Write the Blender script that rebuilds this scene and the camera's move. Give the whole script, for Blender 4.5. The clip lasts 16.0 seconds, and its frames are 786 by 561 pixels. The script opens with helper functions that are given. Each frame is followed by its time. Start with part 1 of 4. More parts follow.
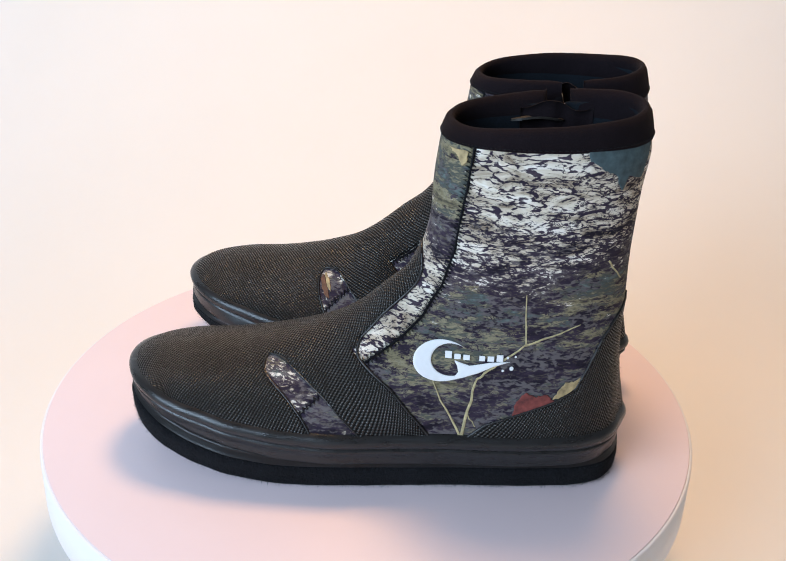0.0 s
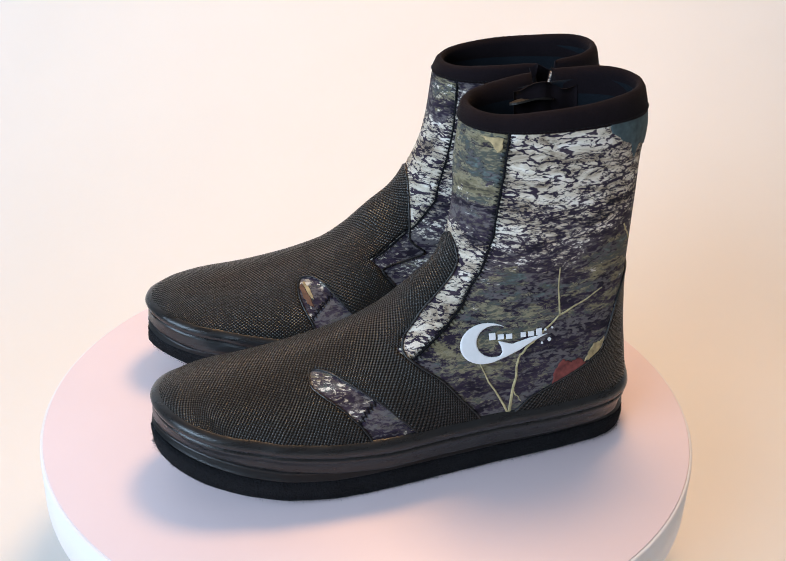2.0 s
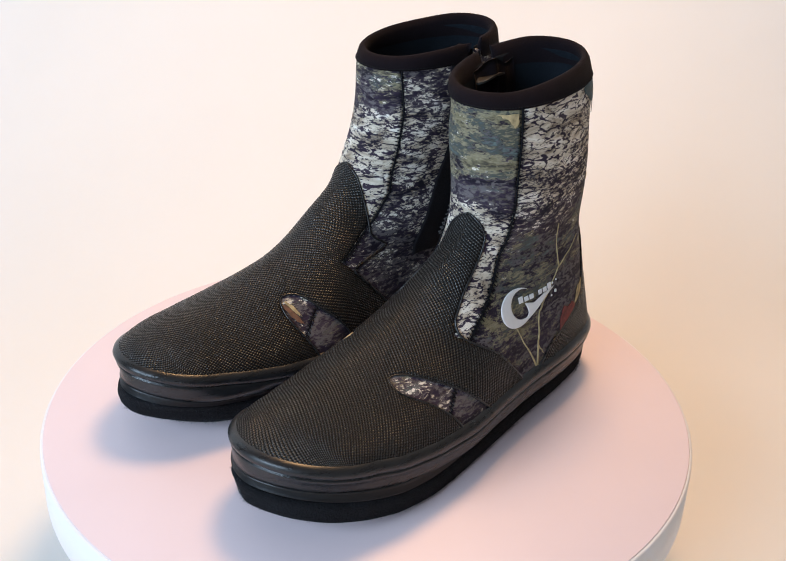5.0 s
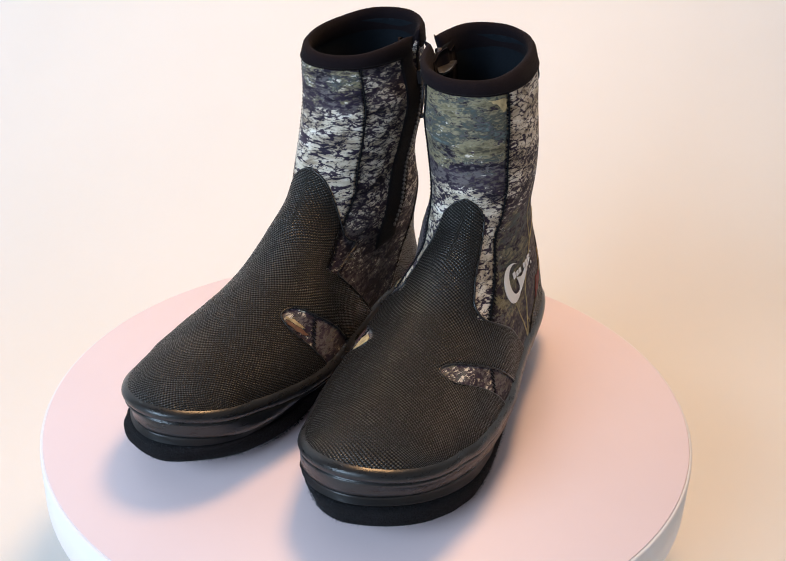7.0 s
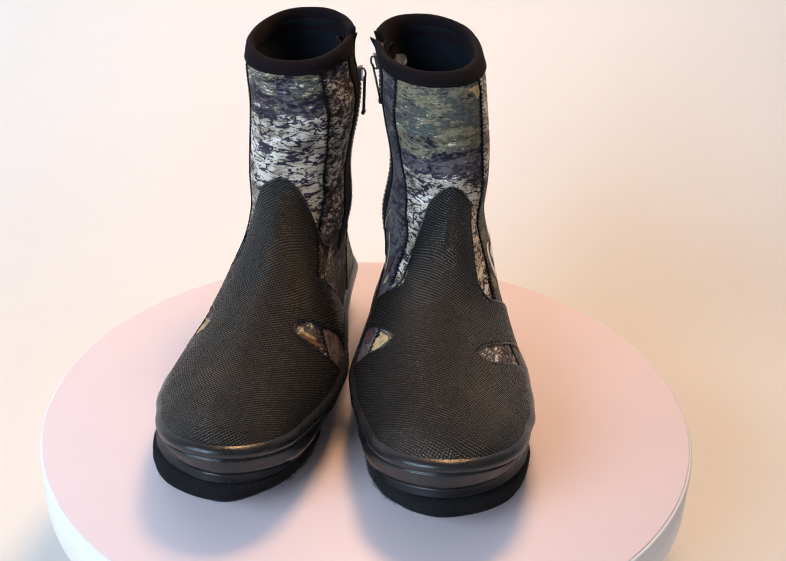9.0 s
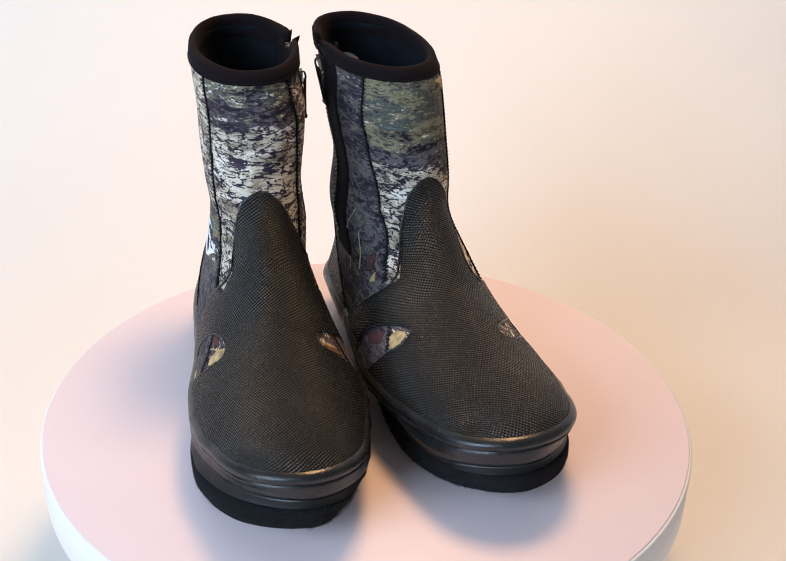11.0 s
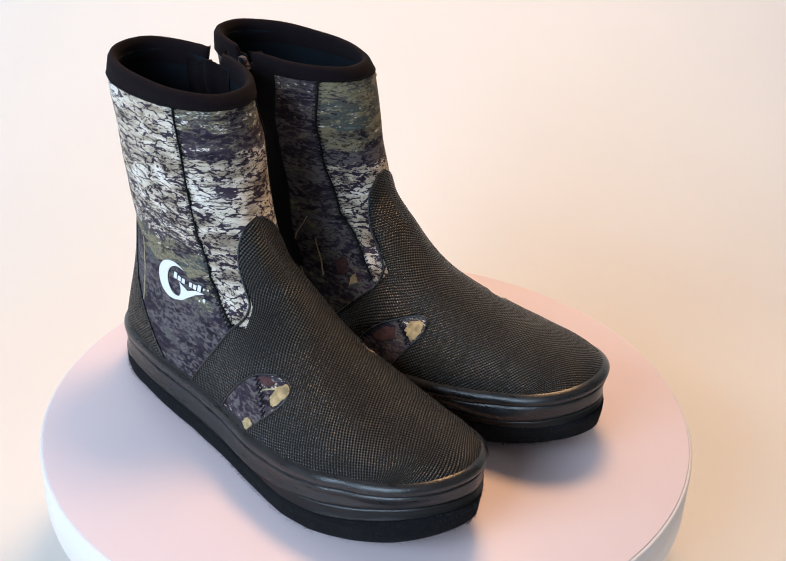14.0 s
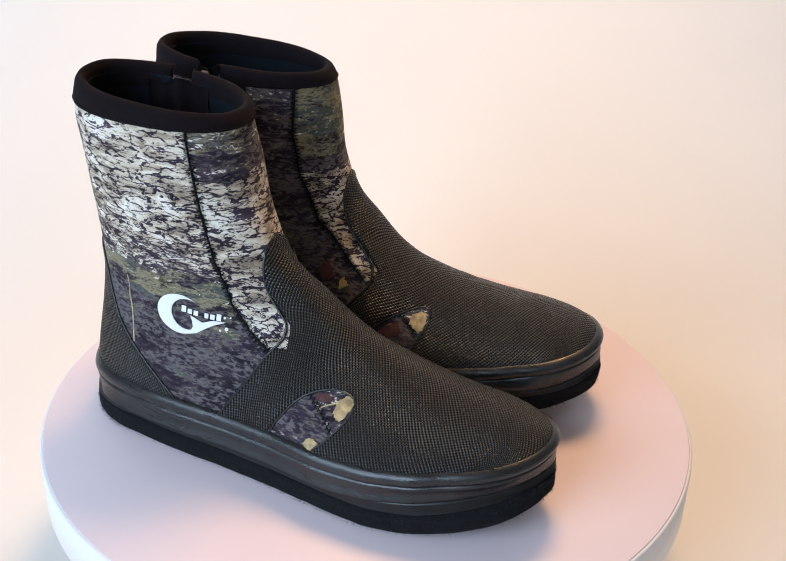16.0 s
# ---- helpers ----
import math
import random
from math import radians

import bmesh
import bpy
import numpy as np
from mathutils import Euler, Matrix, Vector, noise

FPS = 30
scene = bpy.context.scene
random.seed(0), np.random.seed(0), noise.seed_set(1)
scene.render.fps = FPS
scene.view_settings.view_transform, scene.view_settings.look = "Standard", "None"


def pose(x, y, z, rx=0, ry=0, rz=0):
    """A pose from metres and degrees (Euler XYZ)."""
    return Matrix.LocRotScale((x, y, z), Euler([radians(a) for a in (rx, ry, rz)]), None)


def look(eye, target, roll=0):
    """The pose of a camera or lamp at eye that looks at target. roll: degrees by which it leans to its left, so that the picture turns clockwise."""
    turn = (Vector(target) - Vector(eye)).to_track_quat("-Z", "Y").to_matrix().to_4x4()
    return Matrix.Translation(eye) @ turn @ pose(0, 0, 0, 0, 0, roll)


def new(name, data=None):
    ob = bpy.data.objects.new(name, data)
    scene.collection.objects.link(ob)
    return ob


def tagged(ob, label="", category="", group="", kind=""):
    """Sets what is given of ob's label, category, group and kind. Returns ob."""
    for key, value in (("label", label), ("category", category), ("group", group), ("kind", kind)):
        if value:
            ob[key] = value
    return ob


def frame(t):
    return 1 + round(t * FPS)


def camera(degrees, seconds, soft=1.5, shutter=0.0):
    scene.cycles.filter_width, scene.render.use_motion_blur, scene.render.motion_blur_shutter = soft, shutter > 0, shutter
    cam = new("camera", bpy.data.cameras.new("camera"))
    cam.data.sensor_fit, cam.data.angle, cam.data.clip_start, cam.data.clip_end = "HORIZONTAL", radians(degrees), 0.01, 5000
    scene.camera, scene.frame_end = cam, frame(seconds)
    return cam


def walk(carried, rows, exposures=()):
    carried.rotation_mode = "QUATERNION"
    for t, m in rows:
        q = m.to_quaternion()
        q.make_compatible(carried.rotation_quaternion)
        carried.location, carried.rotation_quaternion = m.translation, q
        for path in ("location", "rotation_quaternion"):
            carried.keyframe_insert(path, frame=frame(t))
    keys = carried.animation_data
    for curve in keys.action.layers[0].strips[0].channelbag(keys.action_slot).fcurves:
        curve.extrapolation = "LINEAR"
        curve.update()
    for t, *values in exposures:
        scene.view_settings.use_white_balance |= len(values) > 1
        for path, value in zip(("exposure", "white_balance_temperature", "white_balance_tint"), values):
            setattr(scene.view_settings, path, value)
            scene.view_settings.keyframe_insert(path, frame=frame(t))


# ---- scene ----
import itertools

S = 1.05          # metres to one unit of the boots' drawing
DISC = 0.130      # height of the turntable's top over the table
SPEED = 10.422    # degrees a second

cam = camera(40.32, 16.0, soft=1.1)
EYE = pose(0, -0.5695 * S, 0.3789 * S + DISC, 90 - 27.187, 0, -1.268) @ pose(0, 0, 0, 0, 0, 1.92)
walk(cam, [(0.0, EYE), (16.0, EYE)])

# ---- light: cool daylight from one side, a warm lamp high behind, a plain room ----
world = bpy.data.worlds.new("world")
scene.world = world
world.use_nodes = True
world.node_tree.nodes["Background"].inputs[0].default_value = (0.98, 0.95, 0.94, 1)
world.node_tree.nodes["Background"].inputs[1].default_value = 0.19
scene.view_settings.exposure = 0.0


def area(name, eye, target, size_x, size_y, watts, colour):
    lamp = bpy.data.lights.new(name, "AREA")
    lamp.shape, lamp.size, lamp.size_y, lamp.energy, lamp.color = "RECTANGLE", size_x, size_y, watts, colour
    ob = new(name, lamp)
    ob.matrix_world = look(eye, target)
    return ob


area("warm_lamp", (0.12, 0.34, 1.24), (0.0, 0.0, 0.14), 0.30, 0.30, 10.0, (1.0, 0.58, 0.27))
area("daylight", (-1.90, -1.98, 1.45), (0.0, 0.0, 0.19), 2.0, 1.6, 107, (0.58, 0.77, 1.0))


# ---- materials ----
def material(name, rough=0.6):
    m = bpy.data.materials.new(name)
    m.use_nodes = True
    bsdf = m.node_tree.nodes["Principled BSDF"]
    bsdf.inputs["Roughness"].default_value = rough
    return m, m.node_tree, bsdf


def node(tree, kind, **inputs):
    n = tree.nodes.new(kind)
    for key, value in inputs.items():
        sock = n.inputs[key.replace("_", " ")]
        if isinstance(value, bpy.types.NodeSocket):
            tree.links.new(value, sock)
        else:
            sock.default_value = value
    return n


def math_node(tree, op, a, b=0.0, c=0.0):
    n = tree.nodes.new("ShaderNodeMath")
    n.operation = op
    for k, value in enumerate((a, b, c)):
        if isinstance(value, bpy.types.NodeSocket):
            tree.links.new(value, n.inputs[k])
        else:
            n.inputs[k].default_value = value
    return n.outputs[0]


def ramp(tree, fac, stops, mode="LINEAR"):
    n = tree.nodes.new("ShaderNodeValToRGB")
    n.color_ramp.interpolation = mode
    while len(n.color_ramp.elements) < len(stops):
        n.color_ramp.elements.new(0.5)
    for e, (at, colour) in zip(n.color_ramp.elements, stops):
        e.position, e.color = at, (*colour, 1)
    tree.links.new(fac, n.inputs[0])
    return n.outputs[0]


def mixed(tree, fac, a, b):
    n = tree.nodes.new("ShaderNodeMix")
    n.data_type = "RGBA"
    for sock, value in ((n.inputs[0], fac), (n.inputs[6], a), (n.inputs[7], b)):
        if isinstance(value, bpy.types.NodeSocket):
            tree.links.new(value, sock)
        else:
            sock.default_value = value if isinstance(value, float) else (*value, 1)
    return n.outputs[2]


def coords(tree, scale=(1, 1, 1), shift=(0, 0, 0), turn=(0, 0, 0), source="Object"):
    c = tree.nodes.new("ShaderNodeTexCoord")
    n = tree.nodes.new("ShaderNodeMapping")
    n.inputs["Scale"].default_value, n.inputs["Location"].default_value = scale, shift
    n.inputs["Rotation"].default_value = [radians(a) for a in turn]
    tree.links.new(c.outputs[source], n.inputs[0])
    return n.outputs[0]


def bump(tree, bsdf, height, distance, strength=1.0):
    n = node(tree, "ShaderNodeBump", Height=height, Distance=distance, Strength=strength)
    tree.links.new(n.outputs[0], bsdf.inputs["Normal"])
    return n


def noise_tex(tree, vector, scale, detail=4.0, rough=0.55, distort=0.0):
    n = node(tree, "ShaderNodeTexNoise", Vector=vector, Scale=scale, Detail=detail, Roughness=rough, Distortion=distort)
    return n.outputs[0]


def camo(name, shift, slant, zones, lift=0.0):
    """Printed bark camouflage on neoprene. zones: rows of level, pale cover, moss cover; the level grows with height, lift tilts it along the foot."""
    m, t, b = material(name, 0.8)
    turn = (0, slant, 0)
    streak = noise_tex(t, coords(t, (125, 125, 370), (shift[0] * 90, shift[1] * 50, shift[2] * 70), turn), 1.0, 4.0, 0.66, 1.0)
    fleck = noise_tex(t, coords(t, (240, 240, 560), (shift[2] * 60, shift[0] * 30, 5.0), turn), 1.0, 2.0, 0.5, 0.5)
    blot = noise_tex(t, coords(t, (38, 38, 110), (shift[2] * 40, 3.1, shift[0] * 30), turn), 1.0, 4.0, 0.6, 0.8)
    wide = noise_tex(t, coords(t, (17, 17, 34), (shift[1] * 7, shift[0] * 11, 1.7), turn), 1.0, 3.0, 0.55)
    sep = t.nodes.new("ShaderNodeSeparateXYZ")
    t.links.new(coords(t), sep.inputs[0])
    level = math_node(t, "MULTIPLY_ADD", sep.outputs[2], 4.0, math_node(t, "MULTIPLY_ADD", sep.outputs[0], lift, -0.05 * lift))
    level = math_node(t, "ADD", level, math_node(t, "MULTIPLY", math_node(t, "SUBTRACT", wide, 0.5), 0.30))
    pale_at = ramp(t, level, tuple((a, (w, w, w)) for a, w, _ in zones))
    moss_at = ramp(t, level, tuple((a, (w, w, w)) for a, _, w in zones))
    pale_c = ramp(t, blot, ((0.36, (0.24, 0.19, 0.14)), (0.45, (0.42, 0.36, 0.28)), (0.54, (0.62, 0.56, 0.46)), (0.66, (0.76, 0.73, 0.67))))
    dark_c = ramp(t, blot, ((0.35, (0.010, 0.007, 0.014)), (0.50, (0.028, 0.019, 0.036)), (0.65, (0.062, 0.047, 0.064))))
    grey_c = ramp(t, blot, ((0.35, (0.035, 0.028, 0.024)), (0.50, (0.075, 0.064, 0.058)), (0.65, (0.12, 0.105, 0.105))))
    layer = noise_tex(t, coords(t, (24, 24, 95), (shift[1] * 30, 2.3, shift[2] * 50), turn), 1.0, 5.0, 0.65, 0.6)
    moss_c = ramp(t, math_node(t, "MULTIPLY_ADD", fleck, 0.3, math_node(t, "MULTIPLY", layer, 0.7)),
                  ((0.36, (0.060, 0.054, 0.040)), (0.43, (0.17, 0.150, 0.090)), (0.48, (0.25, 0.222, 0.145)), (0.53, (0.085, 0.088, 0.068)), (0.58, (0.060, 0.072, 0.072)), (0.65, (0.11, 0.150, 0.145))))

    def crisp(value, soft=0.02):
        return ramp(t, value, ((0.5 - soft, (0, 0, 0)), (0.5 + soft, (1, 1, 1))))

    wrinkle = noise_tex(t, coords(t, (92, 92, 300), (shift[1] * 70, shift[2] * 20, shift[0] * 45), turn), 1.0, 3.0, 0.6, 1.6)
    crack = math_node(t, "MINIMUM", math_node(t, "ABSOLUTE", math_node(t, "SUBTRACT", wrinkle, 0.5)), 0.055)
    n = math_node(t, "MULTIPLY_ADD", fleck, 0.26, math_node(t, "MULTIPLY_ADD", streak, 0.42, math_node(t, "MULTIPLY", blot, 0.32)))
    n = math_node(t, "MULTIPLY_ADD", crack, 2.6, math_node(t, "SUBTRACT", n, 0.106))
    warped = t.nodes.new("ShaderNodeVectorMath")
    warped.operation = "MULTIPLY_ADD"
    drift = node(t, "ShaderNodeTexNoise", Vector=coords(t, (60, 60, 150), (shift[0] * 20, 1.3, shift[1] * 30), turn), Scale=1.0, Detail=3.0)
    t.links.new(drift.outputs["Color"], warped.inputs[0])
    warped.inputs[1].default_value = (2.2, 2.2, 2.2)
    t.links.new(coords(t, (82, 82, 250), (shift[1] * 40, shift[2] * 60, shift[0] * 20), turn), warped.inputs[2])
    plates = t.nodes.new("ShaderNodeTexVoronoi")
    plates.feature = "DISTANCE_TO_EDGE"
    plates.inputs["Scale"].default_value = 1.0
    t.links.new(warped.outputs[0], plates.inputs["Vector"])
    gap = math_node(t, "SUBTRACT", plates.outputs["Distance"], math_node(t, "MULTIPLY_ADD", streak, 0.95, -0.43))
    bark = ramp(t, gap, ((0.0, (0, 0, 0)), (0.035, (1, 1, 1))))
    under = mixed(t, crisp(math_node(t, "SUBTRACT", n, 0.03), 0.03), dark_c, grey_c)
    under = mixed(t, math_node(t, "MULTIPLY", crisp(math_node(t, "SUBTRACT", math_node(t, "MULTIPLY_ADD", layer, 0.5, math_node(t, "MULTIPLY", fleck, 0.5)), 0.035), 0.03), 0.7), under, (0.15, 0.135, 0.138))
    pale = crisp(math_node(t, "MULTIPLY_ADD", math_node(t, "SUBTRACT", pale_at, 0.5), 0.36, n))
    moss = crisp(math_node(t, "MULTIPLY_ADD", math_node(t, "SUBTRACT", moss_at, 0.5), 0.30, math_node(t, "MULTIPLY_ADD", blot, 0.5, math_node(t, "MULTIPLY", n, 0.5))), 0.03)
    colour = mixed(t, pale, mixed(t, moss, under, moss_c), mixed(t, bark, dark_c, pale_c))
    t.links.new(colour, b.inputs["Base Color"])
    bump(t, b, noise_tex(t, coords(t), 2600.0, 1.0), 0.0002, 0.5)
    b.inputs["Sheen Weight"].default_value = 0.03
    b.inputs["Specular IOR Level"].default_value = 0.2
    return m


def knit_rubber(name):
    """Black rubber pressed with a close basket weave of about two millimetres."""
    m, t, b = material(name, 0.42)
    sep = t.nodes.new("ShaderNodeSeparateXYZ")
    t.links.new(coords(t, source="UV"), sep.inputs[0])
    u, v = sep.outputs[0], sep.outputs[1]
    pitch = 2 * math.pi / 0.00165
    ca, sa = math.cos(radians(32)), math.sin(radians(32))
    a = math_node(t, "SINE", math_node(t, "MULTIPLY", math_node(t, "ADD", math_node(t, "MULTIPLY", u, ca), math_node(t, "MULTIPLY", v, sa)), pitch))
    c = math_node(t, "SINE", math_node(t, "MULTIPLY", math_node(t, "SUBTRACT", math_node(t, "MULTIPLY", v, ca), math_node(t, "MULTIPLY", u, sa)), pitch))
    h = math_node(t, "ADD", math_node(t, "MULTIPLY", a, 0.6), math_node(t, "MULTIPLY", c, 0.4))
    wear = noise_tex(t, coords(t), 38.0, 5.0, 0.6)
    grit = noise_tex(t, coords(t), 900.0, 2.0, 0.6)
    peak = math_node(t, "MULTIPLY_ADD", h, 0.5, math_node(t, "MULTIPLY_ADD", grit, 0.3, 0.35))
    # Brownish lighter ridges, near-black gaps: the weave's highlight and shade painted into the colour.
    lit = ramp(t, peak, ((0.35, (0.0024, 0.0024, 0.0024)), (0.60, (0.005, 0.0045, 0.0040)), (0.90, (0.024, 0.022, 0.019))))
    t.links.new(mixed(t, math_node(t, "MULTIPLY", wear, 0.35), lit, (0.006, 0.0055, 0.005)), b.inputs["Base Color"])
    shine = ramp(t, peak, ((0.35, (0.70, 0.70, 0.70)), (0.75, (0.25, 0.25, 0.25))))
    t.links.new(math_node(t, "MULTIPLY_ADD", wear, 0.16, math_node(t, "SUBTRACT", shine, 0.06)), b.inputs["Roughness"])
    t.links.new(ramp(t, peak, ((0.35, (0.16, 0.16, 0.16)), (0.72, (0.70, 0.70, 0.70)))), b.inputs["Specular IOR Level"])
    bump(t, b, h, 0.00026, 1.0)
    return m


def plain_rubber(name, tone, rough, scale=60.0):
    m, t, b = material(name, rough)
    n = noise_tex(t, coords(t, scale=(1, 1, 5)), scale, 6.0, 0.6)
    t.links.new(ramp(t, n, ((0.3, tuple(c * 0.65 for c in tone)), (0.7, tuple(c * 1.35 for c in tone)))), b.inputs["Base Color"])
    t.links.new(ramp(t, n, ((0.3, (rough - 0.07,) * 3), (0.7, (rough + 0.1,) * 3))), b.inputs["Roughness"])
    b.inputs["Specular IOR Level"].default_value = 0.5
    bump(t, b, noise_tex(t, coords(t, scale=(1, 1, 4)), 420.0, 4.0), 0.0003, 0.5)
    return m


def cloth(name, tone, rough, grain, depth):
    m, t, b = material(name, rough)
    n = noise_tex(t, coords(t), grain, 4.0, 0.65)
    g = noise_tex(t, coords(t), 45.0, 4.0)
    c = mixed(t, 0.5, ramp(t, n, ((0.3, tuple(c * 0.4 for c in tone)), (0.72, tuple(c * 1.7 for c in tone)))),
              ramp(t, g, ((0.3, tuple(c * 0.7 for c in tone)), (0.7, tuple(c * 1.3 for c in tone)))))
    t.links.new(c, b.inputs["Base Color"])
    bump(t, b, n, depth, 0.9)
    b.inputs["Sheen Weight"].default_value = 0.015
    b.inputs["Specular IOR Level"].default_value = 0.06
    return m


def paint(name, tone, rough, var=0.04, scale=9.0, grain=0.0001):
    m, t, b = material(name, rough)
    n = noise_tex(t, coords(t), scale, 5.0)
    t.links.new(ramp(t, n, ((0.3, tuple(c * (1 - var) for c in tone)), (0.7, tuple(min(1, c * (1 + var)) for c in tone)))), b.inputs["Base Color"])
    bump(t, b, noise_tex(t, coords(t), 700.0, 3.0), grain, 0.4)
    return m


def metal(name, tone, rough):
    m, t, b = material(name, rough)
    b.inputs["Metallic"].default_value = 1.0
    t.links.new(ramp(t, noise_tex(t, coords(t), 900.0), ((0.3, tuple(c * 0.7 for c in tone)), (0.7, tone))), b.inputs["Base Color"])
    return m


BARK_SIDE = ((0.10, 0.0, 0.25), (0.38, 0.0, 0.3), (0.43, 0.05, 0.5), (0.50, 0.12, 0.58), (0.53, 0.24, 0.1), (0.60, 0.44, 0.0), (0.68, 0.62, 0.0), (0.77, 0.76, 0.0), (0.88, 0.92, 0.0))
BARK_RIGHT = ((0.10, 0.0, 0.1), (0.36, 0.0, 0.15), (0.41, 0.1, 0.65), (0.45, 0.22, 0.5), (0.49, 0.50, 0.0), (0.60, 0.70, 0.0), (0.72, 0.78, 0.1), (0.90, 0.84, 0.5))
BARK_FRONT = ((0.10, 0.70, 0.0), (0.50, 0.74, 0.0), (0.57, 0.64, 0.0), (0.60, 0.05, 0.0), (0.64, 0.15, 0.25), (0.67, 0.22, 0.72), (0.90, 0.1, 0.75))
BARK_PALE = ((0.10, 0.70, 0.0), (0.42, 0.74, 0.0), (0.60, 0.76, 0.0), (0.69, 0.66, 0.0), (0.715, 0.15, 0.1), (0.755, 0.35, 0.6), (0.90, 0.3, 0.85))
# The left boot's inner side: dark print, deepened by its shade painted in.
BARK_DARK_SHADED = ((0.10, 0.0, 0.3), (0.40, 0.02, 0.25), (0.60, 0.0, 0.1), (0.68, 0.08, 0.1), (0.76, 0.2, 0.1), (0.90, 0.25, 0.2))
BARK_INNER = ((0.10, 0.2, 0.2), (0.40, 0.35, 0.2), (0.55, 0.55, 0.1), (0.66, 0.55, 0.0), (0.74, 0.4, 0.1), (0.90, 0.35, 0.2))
BARK_PATCH = ((0.10, 0.34, 0.1), (0.22, 0.30, 0.1), (0.30, 0.30, 0.35), (0.50, 0.25, 0.1), (0.90, 0.0, 0.0))
BARK_LOW = ((0.10, 0.30, 0.2), (0.16, 0.30, 0.3), (0.19, 0.02, 0.1), (0.50, 0.0, 0.2), (0.90, 0.0, 0.0))
M_OUTER = camo("camo_outer", (0.0, 0.0, 0.0), -14, BARK_SIDE, 1.2)
M_OUTER_B = camo("camo_outer_right", (0.21, 0.4, 0.13), 5, BARK_RIGHT, 0.2)
M_FRONT = camo("camo_front", (0.07, 0.31, 0.55), 8, BARK_FRONT)
M_FRONT_B = camo("camo_front_right", (0.44, 0.12, 0.27), -12, BARK_PALE)
M_INNER = camo("camo_inner", (0.61, 0.23, 0.35), 10, BARK_DARK_SHADED)
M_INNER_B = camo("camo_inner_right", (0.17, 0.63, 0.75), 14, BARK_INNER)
M_PATCH = camo("camo_patch", (0.33, 0.71, 0.47), 40, BARK_PATCH)
M_PATCH_LOW = camo("camo_patch_low", (0.53, 0.17, 0.87), -25, BARK_LOW)
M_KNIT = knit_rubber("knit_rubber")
M_RUBBER = plain_rubber("foxing_rubber", (0.012, 0.0126, 0.014), 0.29)
M_MIDSOLE = plain_rubber("midsole_rubber", (0.009, 0.009, 0.0105), 0.36)
M_FELT = cloth("felt", (0.012, 0.0125, 0.0145), 0.95, 650.0, 0.0022)
M_FUZZ = cloth("felt_fibre", (0.050, 0.053, 0.060), 0.95, 900.0, 0.0001)
M_BIND = cloth("binding_cloth", (0.0095, 0.0068, 0.0085), 0.9, 1500.0, 0.0004)
M_LINING = cloth("lining_cloth", (0.008, 0.011, 0.015), 0.8, 1300.0, 0.0003)
M_TAPE = cloth("zip_tape", (0.012, 0.011, 0.013), 0.85, 1800.0, 0.0003)
M_THREAD = cloth("thread", (0.012, 0.012, 0.014), 0.8, 2500.0, 0.0001)
M_TEETH = plain_rubber("zip_teeth", (0.10, 0.10, 0.105), 0.35)
M_ZIP = metal("zip_metal", (0.09, 0.09, 0.10), 0.35)
M_PRINT = paint("white_print", (0.78, 0.80, 0.82), 0.55, 0.03, 300.0)
M_TWIG = paint("twig_print", (0.42, 0.36, 0.20), 0.8, 0.35, 320.0)
M_REDLEAF = paint("red_leaf_print", (0.16, 0.035, 0.03), 0.8, 0.5, 260.0)
M_MAROONLEAF = paint("maroon_leaf_print", (0.060, 0.022, 0.024), 0.8, 0.5, 260.0)
M_RUSTLEAF = paint("rust_leaf_print", (0.13, 0.062, 0.035), 0.8, 0.5, 260.0)
M_TANLEAF = paint("tan_leaf_print", (0.38, 0.29, 0.15), 0.8, 0.45, 260.0)
M_TEALLEAF = paint("teal_leaf_print", (0.045, 0.075, 0.085), 0.8, 0.4, 200.0)
M_LOOP = plain_rubber("tab_plastic", (0.024, 0.021, 0.018), 0.4)
M_DISC = paint("disc_white", (0.80, 0.79, 0.80), 0.5, 0.02, 14.0)
M_TOP = paint("top_pink", (0.78, 0.655, 0.685), 0.45, 0.015, 12.0)
M_BASE = paint("base_dark", (0.10, 0.10, 0.10), 0.5)
M_PAPER = paint("backdrop_paper", (0.80, 0.780, 0.745), 0.85, 0.02, 3.0, 0.0002)


# ---- mesh helpers ----
def solid(name, verts, faces, mat, parent=None, label="", smoothed=True, uv=None):
    me = bpy.data.meshes.new(name)
    me.from_pydata([tuple(map(float, p)) for p in verts], [], [tuple(map(int, f)) for f in faces])
    if uv is not None:
        layer = me.uv_layers.new(name="UVMap")
        idx = np.zeros(len(me.loops), np.int32)
        me.loops.foreach_get("vertex_index", idx)
        layer.data.foreach_set("uv", np.asarray(uv, np.float32)[idx].ravel())
    me.materials.append(mat)
    me.validate()
    me.polygons.foreach_set("use_smooth", [smoothed] * len(me.polygons))
    me.update()
    ob = new(name, me)
    if parent:
        ob.parent = parent
    if label:
        tagged(ob, label)
    return ob


